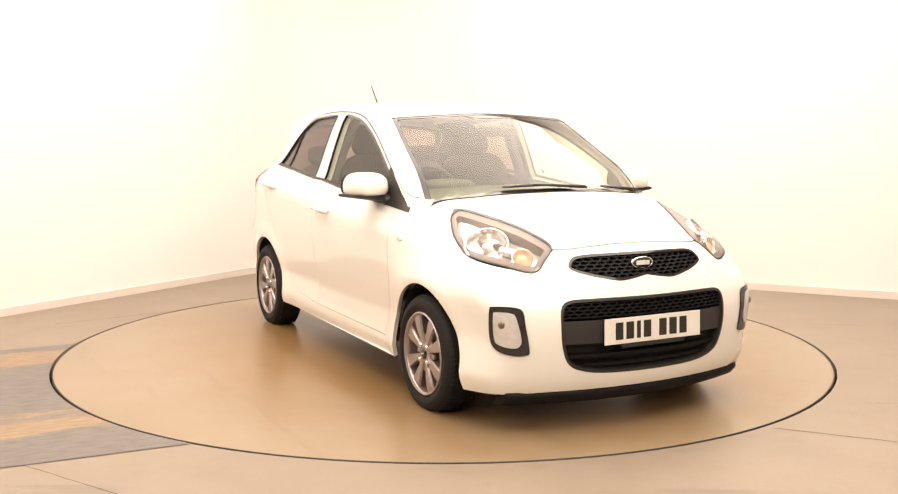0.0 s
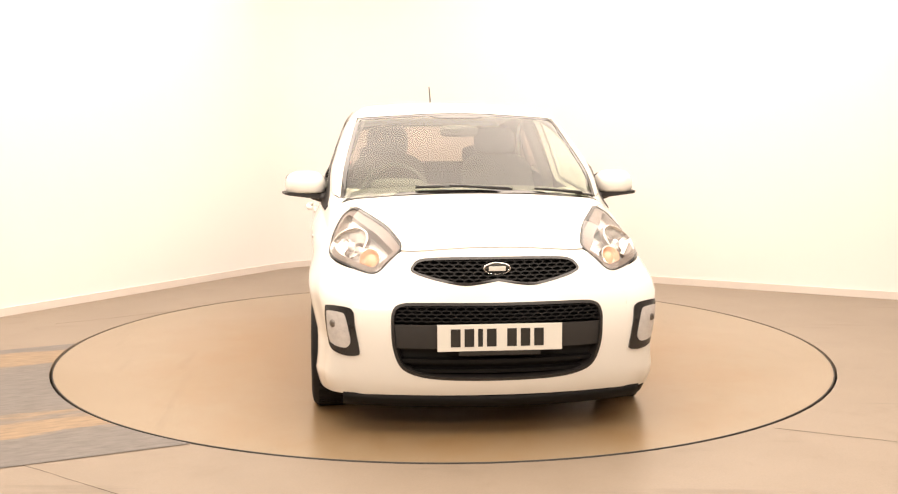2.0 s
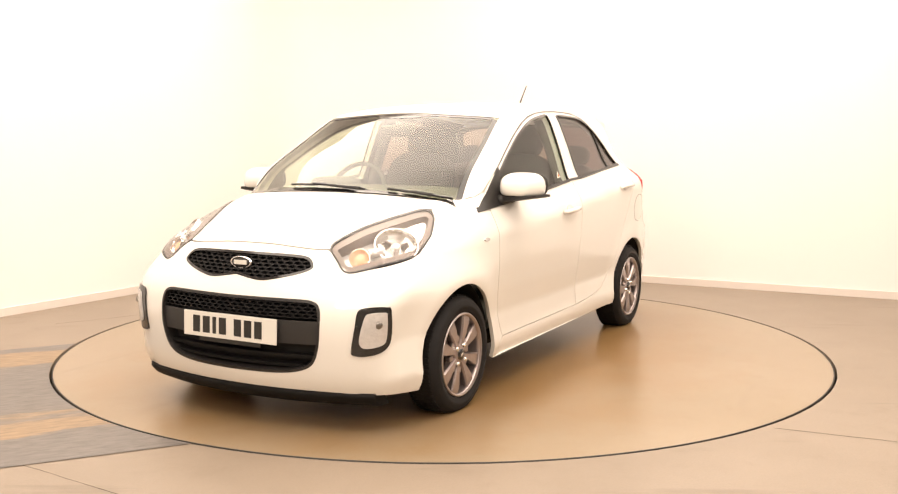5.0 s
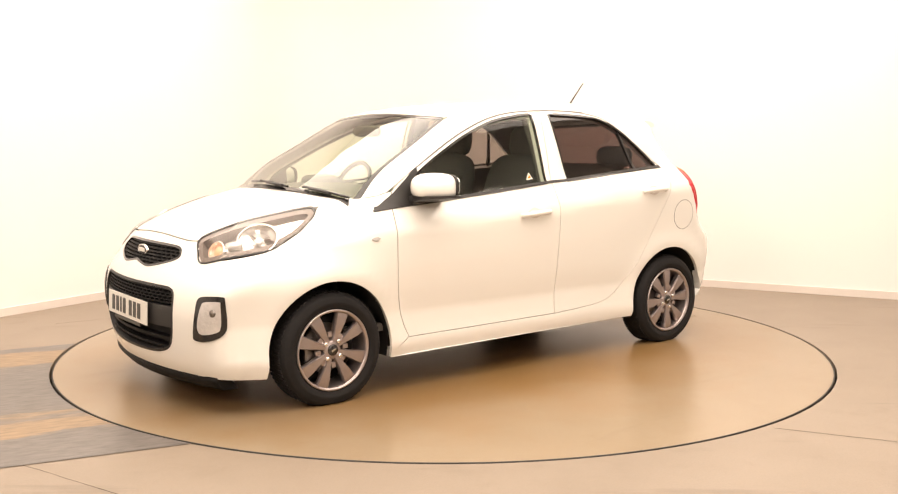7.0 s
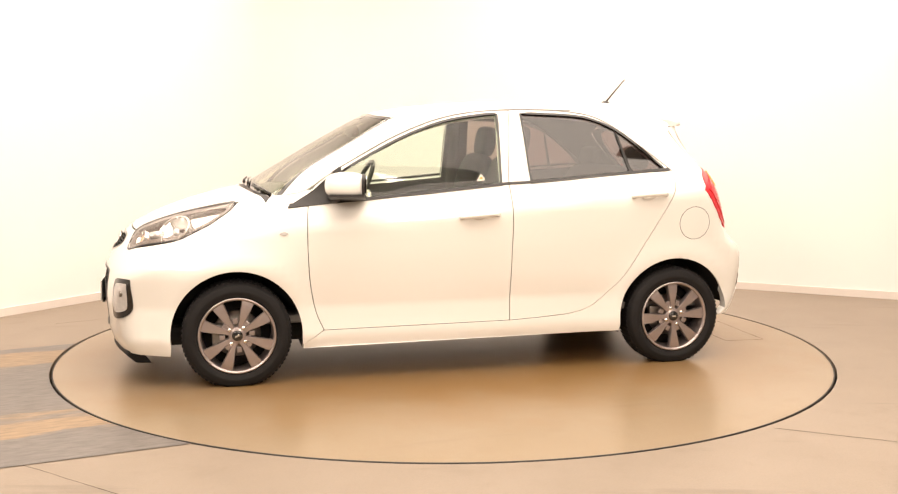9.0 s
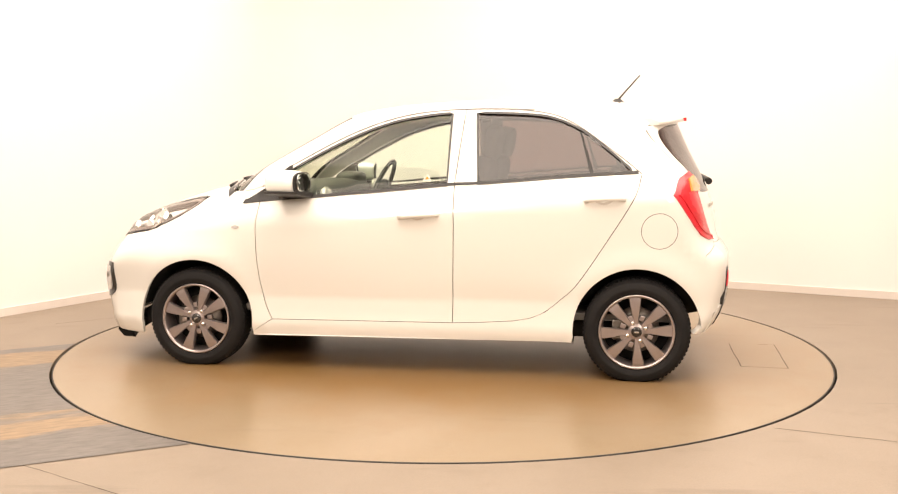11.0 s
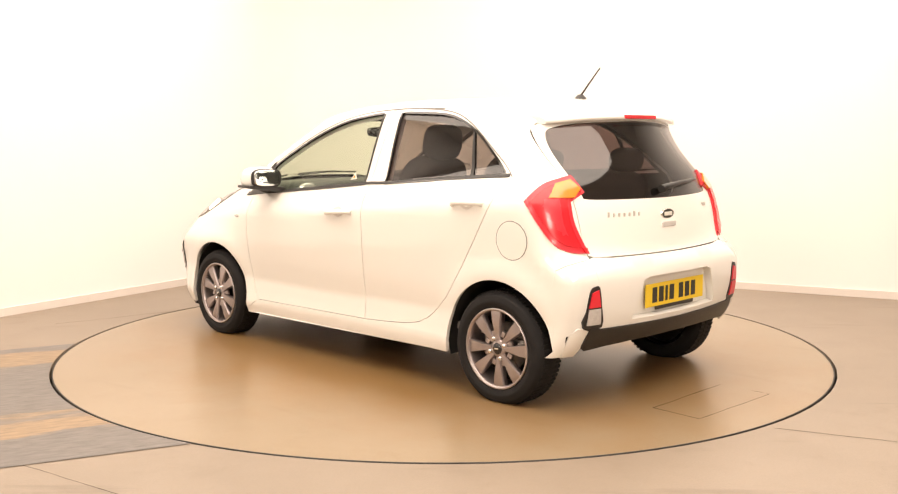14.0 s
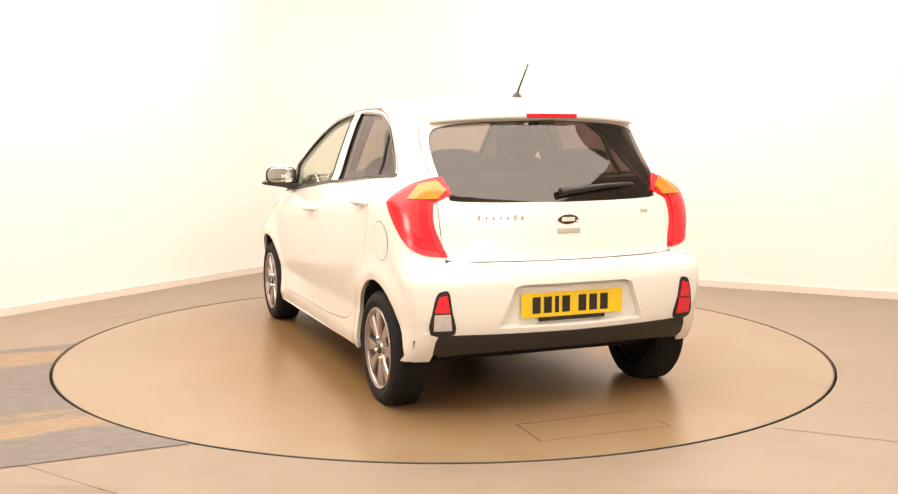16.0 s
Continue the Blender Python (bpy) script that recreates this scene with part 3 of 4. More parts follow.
# nose
NOSE_Y = 0.56
nose_edge = to_surface(np.array([(NOSE_Y, z) for z in np.linspace(0.694, 0.176, 14)]), FRONT)
b_front = to_surface(np.array(spline([(1.722, 0.0), (1.716, 0.2), (1.702, 0.33), (1.684, 0.393)], 5)), TOP)
top_line = np.vstack([b_front[:, 1:] - [0, 0.006], [(0.440, 0.745), (0.467, 0.716), (0.516, 0.684), (NOSE_Y, 0.694)]])
GRILLE_H = spline([(0.0, 0.752), (0.21, 0.750), (0.315, 0.742), (0.352, 0.715), (0.350, 0.694), (0.29, 0.672), (0.19, 0.650), (0.12, 0.644), (0.0, 0.662)], 5)
MOUTH_H = spline([(0.0, 0.574), (0.30, 0.574), (0.405, 0.568), (0.440, 0.535), (0.444, 0.46), (0.436, 0.38), (0.405, 0.305), (0.338, 0.270), (0.219, 0.254), (0.0, 0.250)], 5)
GRILLE = np.vstack([GRILLE_H, (GRILLE_H * [-1, 1])[::-1][1:-1]])
MOUTH = np.vstack([MOUTH_H, (MOUTH_H * [-1, 1])[::-1][1:-1]])
nose = np.vstack([top_line, nose_edge[1:, 1:] + [0.003, 0], spline([(0.50, 0.178), (0.3, 0.180), (0.0, 0.182)], 5), MOUTH_H[::-1], GRILLE_H[::-1]])
cheek = np.vstack([nose_edge[::-1][:, [0, 2]], [(1.637, 0.706), (1.491, 0.733), (1.40, 0.770), (1.352, 0.72)], np.array(ARCH_F)[[p[0] > 1.30 and p[1] > 0.20 for p in ARCH_F]][::-1], [(1.52, 0.163)]])
front_bumper = part("front_bumper", panel("front_bumper", [(FRONT, [nose]), (FRONT, [nose * [-1, 1]]), (SIDE, [cheek]), (SIDE_R, [cheek])], PAINT), None, car)

# tail
tailgate = np.vstack([gate_line, (gate_line * [-1, 1])[::-1][1:-1]])
glass_r = np.vstack([GLASS_R, (GLASS_R * [-1, 1])[::-1][1:-1]])
part("tailgate", panel("tailgate", [(REAR, [tailgate, glass_r])], PAINT, back_mat=TRIM), None, car)
part("rear_window", panel("rear_window", [(REAR, [glass_r])], TINT, off=-0.003, thick=0.004, single=True), None, car, "dark privacy glass in the tailgate")
rb = np.vstack([[(0.0, 0.700)], [(0.45, 0.702), (0.56, 0.710), (REAR_Y, 0.70)], rear_edge[1:, 1:], [(0.3, 0.386), (0.0, 0.384)]])
rb = np.vstack([rb, (rb * [-1, 1])[::-1][1:-1]])
rb_side = np.vstack([rear_edge[:, [0, 2]], [(-1.574, 0.365), (-1.562, 0.305), (-1.545, 0.264), (-1.475, 0.258)], np.array(ARCH_R)[[p[0] < -1.40 and 0.28 < p[1] < 0.42 for p in ARCH_R]][::-1], [(-1.515, 0.58), (-1.53, 0.66)]])
corner = np.array([(0.602, 0.398), (0.700, 0.400), (0.728, 0.370), (0.732, 0.310), (0.724, 0.262), (0.652, 0.262), (0.640, 0.33), (0.622, 0.375)])
RECESS = np.array([(0.0, 0.604), (0.26, 0.604), (0.30, 0.590), (0.335, 0.50), (0.372, 0.412), (0.0, 0.408)])
RECESS = np.vstack([RECESS, (RECESS * [-1, 1])[::-1][1:-1]])
rear_bumper = part("rear_bumper", panel("rear_bumper", [(REAR, [rb, RECESS]), (SIDE, [rb_side]), (SIDE_R, [rb_side])], PAINT, thick=0.045), None, car)
pair("bumper_corner", [(REAR, [corner])], PAINT, rear_bumper, thick=0.012, off=0.001)
part("plate_recess", panel("plate_recess", [(REAR, [grow(RECESS, 0.002)])], PAINT, off=-0.040, thick=0.01), None, rear_bumper)
valance = np.array([(0.0, 0.384), (0.55, 0.388), (0.632, 0.396), (0.646, 0.36), (0.648, 0.31), (0.62, 0.288), (0.5, 0.298), (0.3, 0.304), (0.0, 0.306)])
valance = np.vstack([valance, (valance * [-1, 1])[::-1][1:-1]])
part("rear_valance", panel("rear_valance", [(REAR, [valance])], BLACK, off=0.006), None, car, "matt black lower bumper")

# side glass
pair("front_side_window", [(SIDE, [WIN_F])], GLASS, car, off=-0.006, thick=0.004, single=True)
pair("rear_side_window", [(SIDE, [WIN_R])], TINT, car, off=-0.006, thick=0.004, single=True)


# trim round the glass
def ring_of(poly, d):
    return [grow(poly, d), grow(poly, -0.002 if d > 0 else 0.002)]


pair("window_seal", [(SIDE, ring_of(WIN_F, 0.009))], GLOSS, car, off=0.005, thick=0.012)
pair("window_seal", [(SIDE, ring_of(WIN_R, 0.009))], GLOSS, car, off=0.005, thick=0.012)
WAIST = np.vstack([spline([(0.925, 0.893), (0.75, 0.912), (0.51, 0.930), (0.2, 0.961), (-0.196, 0.999), (-0.367, 1.009), (-0.75, 1.041), (-1.19, 1.066)], 5), spline([(-1.185, 1.081), (-0.75, 1.052), (-0.367, 1.020), (-0.196, 1.011), (0.2, 0.974), (0.51, 0.944), (0.75, 0.927), (0.915, 0.915)], 5)])
pair("waist_moulding", [(SIDE, [WAIST])], BLACK, car, "black rubber strip along the window sill", off=0.006, thick=0.012)
SAIL = np.array([(0.928, 0.898), (0.90, 0.915), (0.80, 0.978), (0.665, 1.098), (0.650, 1.10), (0.648, 1.03), (0.650, 0.925), (0.75, 0.912)])
pair("sail_panel", [(SIDE, [SAIL])], BLACK, car, "black triangle at the mirror's foot", off=0.005, thick=0.014)
bar = np.array([(-0.885, 1.285), (-0.897, 1.275), (-0.965, 1.058), (-0.945, 1.058)])
pair("window_divider", [(SIDE, [bar])], BLACK, car, off=0.0, thick=0.02)
inner = grow(screen, -0.024)
part("screen_border", panel("screen_border", [(TOP, [screen, inner])], GLOSS, off=-0.003, thick=0.006), None, windscreen, "black printed border of the windscreen")
shade = np.vstack([spline([(0.405, -0.20), (0.418, 0.0), (0.405, 0.20)], 6), spline([(0.450, 0.15), (0.478, 0.09), (0.480, -0.09), (0.450, -0.15)], 5)])
part("sensor_patch", panel("sensor_patch", [(TOP, [shade])], GLOSS, off=-0.003, thick=0.006), None, windscreen)
cowl = np.vstack([spline([(0.985, 0.652), (1.060, 0.455), (1.105, 0.205), (1.114, 0)], 6), spline([(1.153, 0), (1.145, 0.2), (1.103, 0.455), (1.028, 0.668)], 6)])
part("scuttle", panel("scuttle", [(TOP, [cowl]), (TOP, [cowl * [1, -1]])], BLACK, off=-0.006, thick=0.03), None, car, "black plastic scuttle under the windscreen")


def tube(pts, r, name, mat, parent, label="", steps=8):
    """A bent round bar through the points."""
    bm = bmesh.new()
    P = [Vector(p) for p in pts]
    rings = []
    rs = r if isinstance(r, (list, tuple)) else [r] * len(P)
    for i, p in enumerate(P):
        d = (P[min(i + 1, len(P) - 1)] - P[max(i - 1, 0)]).normalized()
        a = d.orthogonal().normalized() if abs(d.z) > 0.9 else d.cross(Vector((0, 0, 1))).normalized()
        b = d.cross(a)
        rings.append([bm.verts.new(p + (a * math.cos(2 * math.pi * k / steps) + b * math.sin(2 * math.pi * k / steps)) * rs[i]) for k in range(steps)])
    for p, q in zip(rings, rings[1:]):
        for k in range(steps):
            bm.faces.new((p[k], p[(k + 1) % steps], q[(k + 1) % steps], q[k])).smooth = True
    bm.faces.new(rings[0])
    bm.faces.new(rings[-1][::-1])
    bmesh.ops.recalc_face_normals(bm, faces=bm.faces)
    return part(name, bm, mat, parent, label)


def moved(m):
    return Matrix.Translation(OFFSET) @ m


def on_top(xy, lift):
    P = to_surface(np.array(xy, float), TOP)
    return [tuple(p + n * lift + np.array(OFFSET)) for p, n in zip(P, shape_normal(P))]


for a, b, c in (((1.120, 0.17), (1.110, 0.05), (1.090, -0.12)), ((1.060, 0.54), (1.070, 0.46), (1.085, 0.38))):
    arm = tube(on_top([a, b, c], 0.020), [0.009, 0.007, 0.005], "wiper", BLACK, car, "black windscreen wiper")
    tube(on_top([(p[0] - 0.012, p[1]) for p in (((1.112, 0.19), (1.098, -0.05), (1.078, -0.28)) if a[1] < 0.3 else ((1.015, 0.62), (1.055, 0.46), (1.085, 0.30)))], 0.010), 0.006, "blade", GLOSS, arm)

tri = np.array([(-0.065, 1.022), (-0.115, 1.027), (-0.092, 1.062)])
part("window_sticker", panel("window_sticker", [(SIDE, [tri])], PLATE_W, h=0.03, off=-0.002, thick=0.001), None, car, "small pale triangular window sticker")
tri = np.array([(-0.078, 1.030), (-0.103, 1.0325), (-0.091, 1.050)])
part("sticker_field", panel("sticker_field", [(SIDE, [tri])], AMBER, h=0.03, off=-0.0005, thick=0.001), None, car)

# nose openings
part("grille_backing", panel("grille_backing", [(FRONT, [grow(GRILLE, 0.004)])], SEAL, off=-0.03, thick=0.01), None, front_bumper)
part("mouth_backing", panel("mouth_backing", [(FRONT, [grow(MOUTH, 0.004)])], SEAL, off=-0.055, thick=0.01), None, front_bumper)


def wall_ring(name, poly, depth, mat, parent, off=0.002, width=0.012, label=""):
    return part(name, panel(name, [(FRONT, ring_of(poly, -width))], mat, off=off, thick=depth), None, parent, label)


wall_ring("grille_frame", GRILLE, 0.035, GLOSS, front_bumper, 0.001, 0.008)
wall_ring("mouth_frame", MOUTH, 0.06, BLACK, front_bumper, 0.001, 0.010)


def honeycomb(name, poly, z0, z1, off, parent):
    """Flat six-sided mesh bars inside an outline."""
    cw, ch, segs = 0.040, 0.019, set()
    rows = int((z1 - z0) / (ch * 0.75)) + 2
    for r in range(-1, rows):
        for c in range(-14, 15):
            cx, cz = (c + 0.5 * (r % 2)) * cw, z0 + r * ch * 0.75
            pts = [(cx + cw / 2 * dx, cz + ch / 2 * dz) for dx, dz in ((0, 1), (1, 0.5), (1, -0.5), (0, -1))]
            for p, q in zip(pts, pts[1:]):
                segs.add((round(p[0], 4), round(p[1], 4), round(q[0], 4), round(q[1], 4)))
    S = np.array(sorted(segs))
    mid = (S[:, :2] + S[:, 2:]) / 2
    S = S[inside(mid, [grow(poly, -0.004)]) & (mid[:, 1] > z0) & (mid[:, 1] < z1)]
    V, F = [], []
    d = S[:, 2:] - S[:, :2]
    n = np.stack([-d[:, 1], d[:, 0]], 1) / np.linalg.norm(d, axis=1, keepdims=True) * 0.0026
    corners = [S[:, :2] + n, S[:, 2:] + n, S[:, 2:] - n, S[:, :2] - n]
    top = [to_surface(c, FRONT) for c in corners]
    for i in range(len(S)):
        k = len(V)
        V += [t[i] + np.array([off, 0, 0]) for t in top] + [t[i] + np.array([off - 0.02, 0, 0]) for t in top]
        F += [(k, k + 3, k + 2, k + 1), (k, k + 1, k + 5, k + 4), (k + 1, k + 2, k + 6, k + 5), (k + 2, k + 3, k + 7, k + 6), (k + 3, k, k + 4, k + 7)]
    return tagged(part(name, mesh_from(name, np.array(V) + np.array(OFFSET), F, MESHBLACK, smooth=False), None, parent), kind="stuff")


honeycomb("upper_mesh", GRILLE, 0.63, 0.77, -0.006, front_bumper)
honeycomb("lower_mesh", MOUTH, 0.492, 0.576, -0.012, front_bumper)


def strip(z0, z1):
    P = grow(MOUTH, -0.006)
    ya = [max(y for y in np.arange(0, 0.46, 0.004) if inside(np.array([(y, z)]), [P])[0]) for z in (z0, z1)]
    return np.array([(-ya[0], z0), (ya[0], z0), (ya[1], z1), (-ya[1], z1)])


GREYBAR = material("bumper_bar", (0.022, 0.020, 0.019), 0.5, vary=0.1, scale=40)
part("number_plate_bar", panel("number_plate_bar", [(FRONT, [strip(0.385, 0.486)])], GREYBAR, off=-0.010, thick=0.03), None, front_bumper)
for z0, z1 in ((0.318, 0.334), (0.276, 0.290)):
    part("intake_slat", panel("intake_slat", [(FRONT, [strip(z0, z1)])], MESHBLACK, off=-0.020, thick=0.03), None, front_bumper)


def sweep(name, rows, mat, parent, label=""):
    """A closed strip between rows of points."""
    bm = bmesh.new()
    vs = [[bm.verts.new(tuple(p)) for p in r] for r in rows]
    for p, q in zip(vs, vs[1:] + vs[:1]):
        for i in range(len(p) - 1):
            bm.faces.new((p[i], p[i + 1], q[i + 1], q[i])).smooth = True
    bm.faces.new([r[0] for r in vs])
    bm.faces.new([r[-1] for r in vs][::-1])
    bmesh.ops.recalc_face_normals(bm, faces=bm.faces)
    return part(name, bm, mat, parent, label)


ys = np.linspace(-0.645, 0.645, 41)
top = to_surface(np.stack([ys, 0.172 + 0.0 * np.clip((np.abs(ys) - 0.45) / 0.25, 0, 1) ** 2], 1), FRONT) + np.array(OFFSET)
sweep("front_lip", [top + [0.002, 0, 0.008], top + [0.005, 0, -0.016], top + [-0.03, 0, -0.052], top + [-0.10, 0, -0.055], top + [-0.06, 0, 0.0]], MESHBLACK, car, "matt black lip under the front bumper")

# fog lamps
FOGV = view(25)


def plane_pts(v, pts):
    P = np.array(pts, float)
    return np.stack([P @ v[0], P @ v[1]], 1)


def surf_front(yz):
    return to_surface(np.array(yz, float), FRONT)


FOG = spline(plane_pts(FOGV, [(1.779, 0.600, 0.534), (1.762, 0.632, 0.551), (1.716, 0.701, 0.554), (1.701, 0.713, 0.536), (1.692, 0.704, 0.420), (1.721, 0.688, 0.370), (1.768, 0.634, 0.350), (1.790, 0.582, 0.353), (1.794, 0.576, 0.377), (1.790, 0.593, 0.475)]), 4, True)
FOG_LENS = spline(plane_pts(FOGV, [(1.761, 0.648, 0.528), (1.724, 0.695, 0.532), (1.717, 0.702, 0.516), (1.714, 0.693, 0.423), (1.732, 0.679, 0.394), (1.771, 0.636, 0.384), (1.782, 0.615, 0.396), (1.785, 0.612, 0.428), (1.773, 0.630, 0.509)]), 4, True)
for m in (False, True):
    fog = part("fog_lamp", panel("fog_lamp", [(FOGV, [FOG])], GLOSS, h=0.02, off=0.006, thick=0.02, mirror=m), None, car, "clear fog lamp in a black surround")
    part("lens", panel("lens", [(FOGV, [FOG_LENS])], CLEAR, h=0.02, off=0.011, thick=0.01, mirror=m), None, fog)
    bm = lathe([(0.0, 0.004), (0.014, 0.004), (0.017, 0.0), (0.017, -0.01)], 20, "x")
    c = surf_front([(0.680, 0.482)])[0] + [0.010, 0.004, 0]
    bm.transform(moved(pose(c[0], -c[1] if m else c[1], c[2], 0, 0, -22 if m else 22)))
    part("bulb", bm, STEEL, fog)

# headlamps
HV = view(38)
HL3 = [(1.675, 0.397, 0.787), (1.560, 0.420, 0.834), (1.453, 0.460, 0.868), (1.311, 0.525, 0.902), (1.205, 0.575, 0.922), (1.188, 0.608, 0.909), (1.215, 0.642, 0.880), (1.315, 0.680, 0.815), (1.400, 0.690, 0.775), (1.470, 0.693, 0.742), (1.638, 0.622, 0.713), (1.722, 0.515, 0.684), (1.708, 0.448, 0.731)]
HEAD = spline(plane_pts(HV, HL3), 4, True)
for m in (False, True):
    sg = -1 if m else 1
    head = part("headlamp", panel("headlamp", [(HV, [grow(HEAD, 0.004)])], SILVER, h=0.03, off=-0.055, thick=0.02, mirror=m), None, car, "large swept-back headlamp with clear cover")
    part("bezel", panel("bezel", [(HV, ring_of(HEAD, -0.026))], HOUSING, h=0.03, off=-0.004, thick=0.055, mirror=m), None, head)
    part("gasket", panel("gasket", [(HV, [grow(HEAD, 0.0025), grow(HEAD, -0.0045)])], BLACK, h=0.03, off=0.0015, thick=0.02, mirror=m), None, head)
    part("cover", panel("cover", [(HV, [HEAD])], LENS, h=0.03, off=0.003, thick=0.003, mirror=m, single=True), None, head)
    for at, r, wide, nm in (((1.500, 0.622, 0.800), 0.084, 1.12, "reflector"), ((1.665, 0.530, 0.748), 0.044, 1.0, "indicator_bowl")):
        c = to_surface(plane_pts(HV, [at]), HV)
        out = shape_normal(c)[0] * 0.85 + np.array([0.32, 0.10, 0.0])
        c = c[0] - shape_normal(c)[0] * 0.016
        axis = Vector((out[0], sg * out[1], out[2])).normalized()
        across = Vector((0, 0, 1)).cross(axis).normalized()
        m4 = Matrix((axis, across, axis.cross(across))).transposed().to_4x4()
        m4.translation = Vector((c[0], sg * c[1], c[2])) + OFFSET
        m4 = m4 @ Matrix.Diagonal((1, wide, 1, 1))
        bm = lathe([(r * 1.07, -0.020), (r * 1.05, 0.002), (r, 0.003), (r * 0.94, -0.008), (r * 0.82, -0.018), (r * 0.62, -0.028), (r * 0.36, -0.036), (r * 0.22, -0.038)], 22, "x")
        for f in bm.faces:
            f.smooth = False
        bm.transform(m4)
        bowl = part(nm, bm, REFLECTOR, head, "faceted chrome reflector bowl")
        if nm == "reflector":
            bm = lathe([(r * 0.24, -0.039), (r * 0.22, -0.012), (r * 0.12, -0.008), (0.0, -0.007)], 20, "x")
            bm.transform(m4)
            part("bulb_cap", bm, SILVER, bowl)
            for k in range(3):
                bm = bmesh.new()
                box(bm, -0.034, -0.012, r * 0.26, r * 0.60, -0.004, 0.004, 0.0015, m=pose(0, 0, 0, 20 + 120 * k, 0, 0))
                bm.transform(m4)
                part("bulb_stay", bm, HOUSING, bowl)
        else:
            bm = lathe([(0.0, -0.002), (r * 0.42, -0.005), (r * 0.68, -0.014), (r * 0.80, -0.026)], 28, "x")
            bm.transform(m4)
            part("indicator", bm, ORANGE, bowl, "pale amber indicator")
    wing_r = plane_pts(HV, [(1.42, 0.515, 0.862), (1.31, 0.565, 0.890), (1.235, 0.600, 0.900), (1.255, 0.632, 0.870), (1.37, 0.668, 0.805)])
    part("reflector_wing", panel("reflector_wing", [(HV, [spline(wing_r, 4, True)])], REFLECTOR, h=0.03, off=-0.024, thick=0.01, mirror=m), None, head)
    q = np.array([(1.575, 0.585, 0.762), (1.635, 0.553, 0.752)]) - [0.030, 0.014, 0.0]
    tube([(p[0] + OFFSET.x, sg * p[1] + OFFSET.y, p[2]) for p in q], 0.020, "lamp_bridge", SILVER, head)

# badges and plates
def badge(name, at, face, w, h, parent):
    bm = lathe([(0.0, 0.002), (0.86, 0.002), (0.90, 0.006), (1.0, 0.004), (1.0, -0.006)], 40, "x")
    bm.transform(moved(pose(*at, 0, 0, face) @ Matrix.Diagonal((1, w / 2, h / 2, 1))))
    b = part(name, bm, CHROME, parent, "oval badge with a plain bar")
    bm = lathe([(0.0, 0.0045), (0.84, 0.0045), (0.86, 0.0)], 40, "x")
    bm.transform(moved(pose(*at, 0, 0, face) @ Matrix.Diagonal((1, w / 2, h / 2, 1))))
    part("field", bm, PLATE_K, b)
    bm = bmesh.new()
    box(bm, 0.003, 0.008, -w * 0.30, w * 0.30, -h * 0.19, h * 0.19, 0.002)
    bm.transform(moved(pose(*at, 0, 0, face)))
    part("bar", bm, PLATE_W, b, "pale bar")


def plate(name, at, face, tilt, mat, label):
    m = moved(pose(*at, 0, tilt, face))
    bm = bmesh.new()
    box(bm, 0.0, 0.006, -0.26, 0.26, -0.0555, 0.0555, 0.002)
    bm.transform(m)
    p = part(name, bm, mat, car, label)
    x = -0.205
    for k in range(7):
        w = 0.020 if k == 2 else 0.040
        bm = bmesh.new()
        box(bm, 0.004, 0.0072, x, x + w, -0.037, 0.037)
        bm.transform(m)
        part("bar", bm, PLATE_K, p)
        x += w + 0.0165 + (0.028 if k == 3 else 0)
    bm = bmesh.new()
    box(bm, -0.004, 0.004, -0.17, 0.17, -0.074, -0.0575, 0.001)
    bm.transform(m)
    part("holder_strip", bm, PLATE_K, p)


badge("front_badge", (1.800, 0, 0.708), 0, 0.118, 0.052, car)
plate("front_number_plate", (1.884, 0, 0.434), 0, -2, PLATE_W, "white number plate with dark bars")
plate("rear_number_plate", (-1.672, 0, 0.505), 180, 0, PLATE_Y, "yellow number plate with dark bars")
lr = to_surface(np.array([(0.0, 0.882)]), REAR)[0]
badge("rear_badge", (lr[0], 0, 0.882), 180, 0.112, 0.050, car)

# tail lamps
TV = view(140)
TL3 = [(-1.356, 0.779, 0.963), (-1.375, 0.729, 1.010), (-1.396, 0.658, 1.049), (-1.452, 0.561, 1.079), (-1.477, 0.541, 1.043), (-1.501, 0.52, 1.0), (-1.49, 0.608, 0.959), (-1.518, 0.616, 0.87), (-1.548, 0.59, 0.781), (-1.574, 0.57, 0.727), (-1.54, 0.667, 0.737), (-1.492, 0.727, 0.773), (-1.432, 0.765, 0.858)]
TAIL = plane_pts(TV, TL3)
TAIL = np.vstack([spline(TAIL[[9, 10, 11, 12, 0]], 5)[:-1], spline(TAIL[[0, 1, 2, 3]], 5)[:-1], spline(TAIL[[3, 4, 5]], 3)[:-1], spline(TAIL[[5, 6]], 4)[:-1], spline(TAIL[[6, 7, 8, 9]], 4)[:-1]])
AMB = plane_pts(TV, [(-1.44, 0.711, 0.975), (-1.431, 0.651, 1.034), (-1.458, 0.581, 1.054), (-1.488, 0.543, 1.014), (-1.49, 0.591, 0.974)])
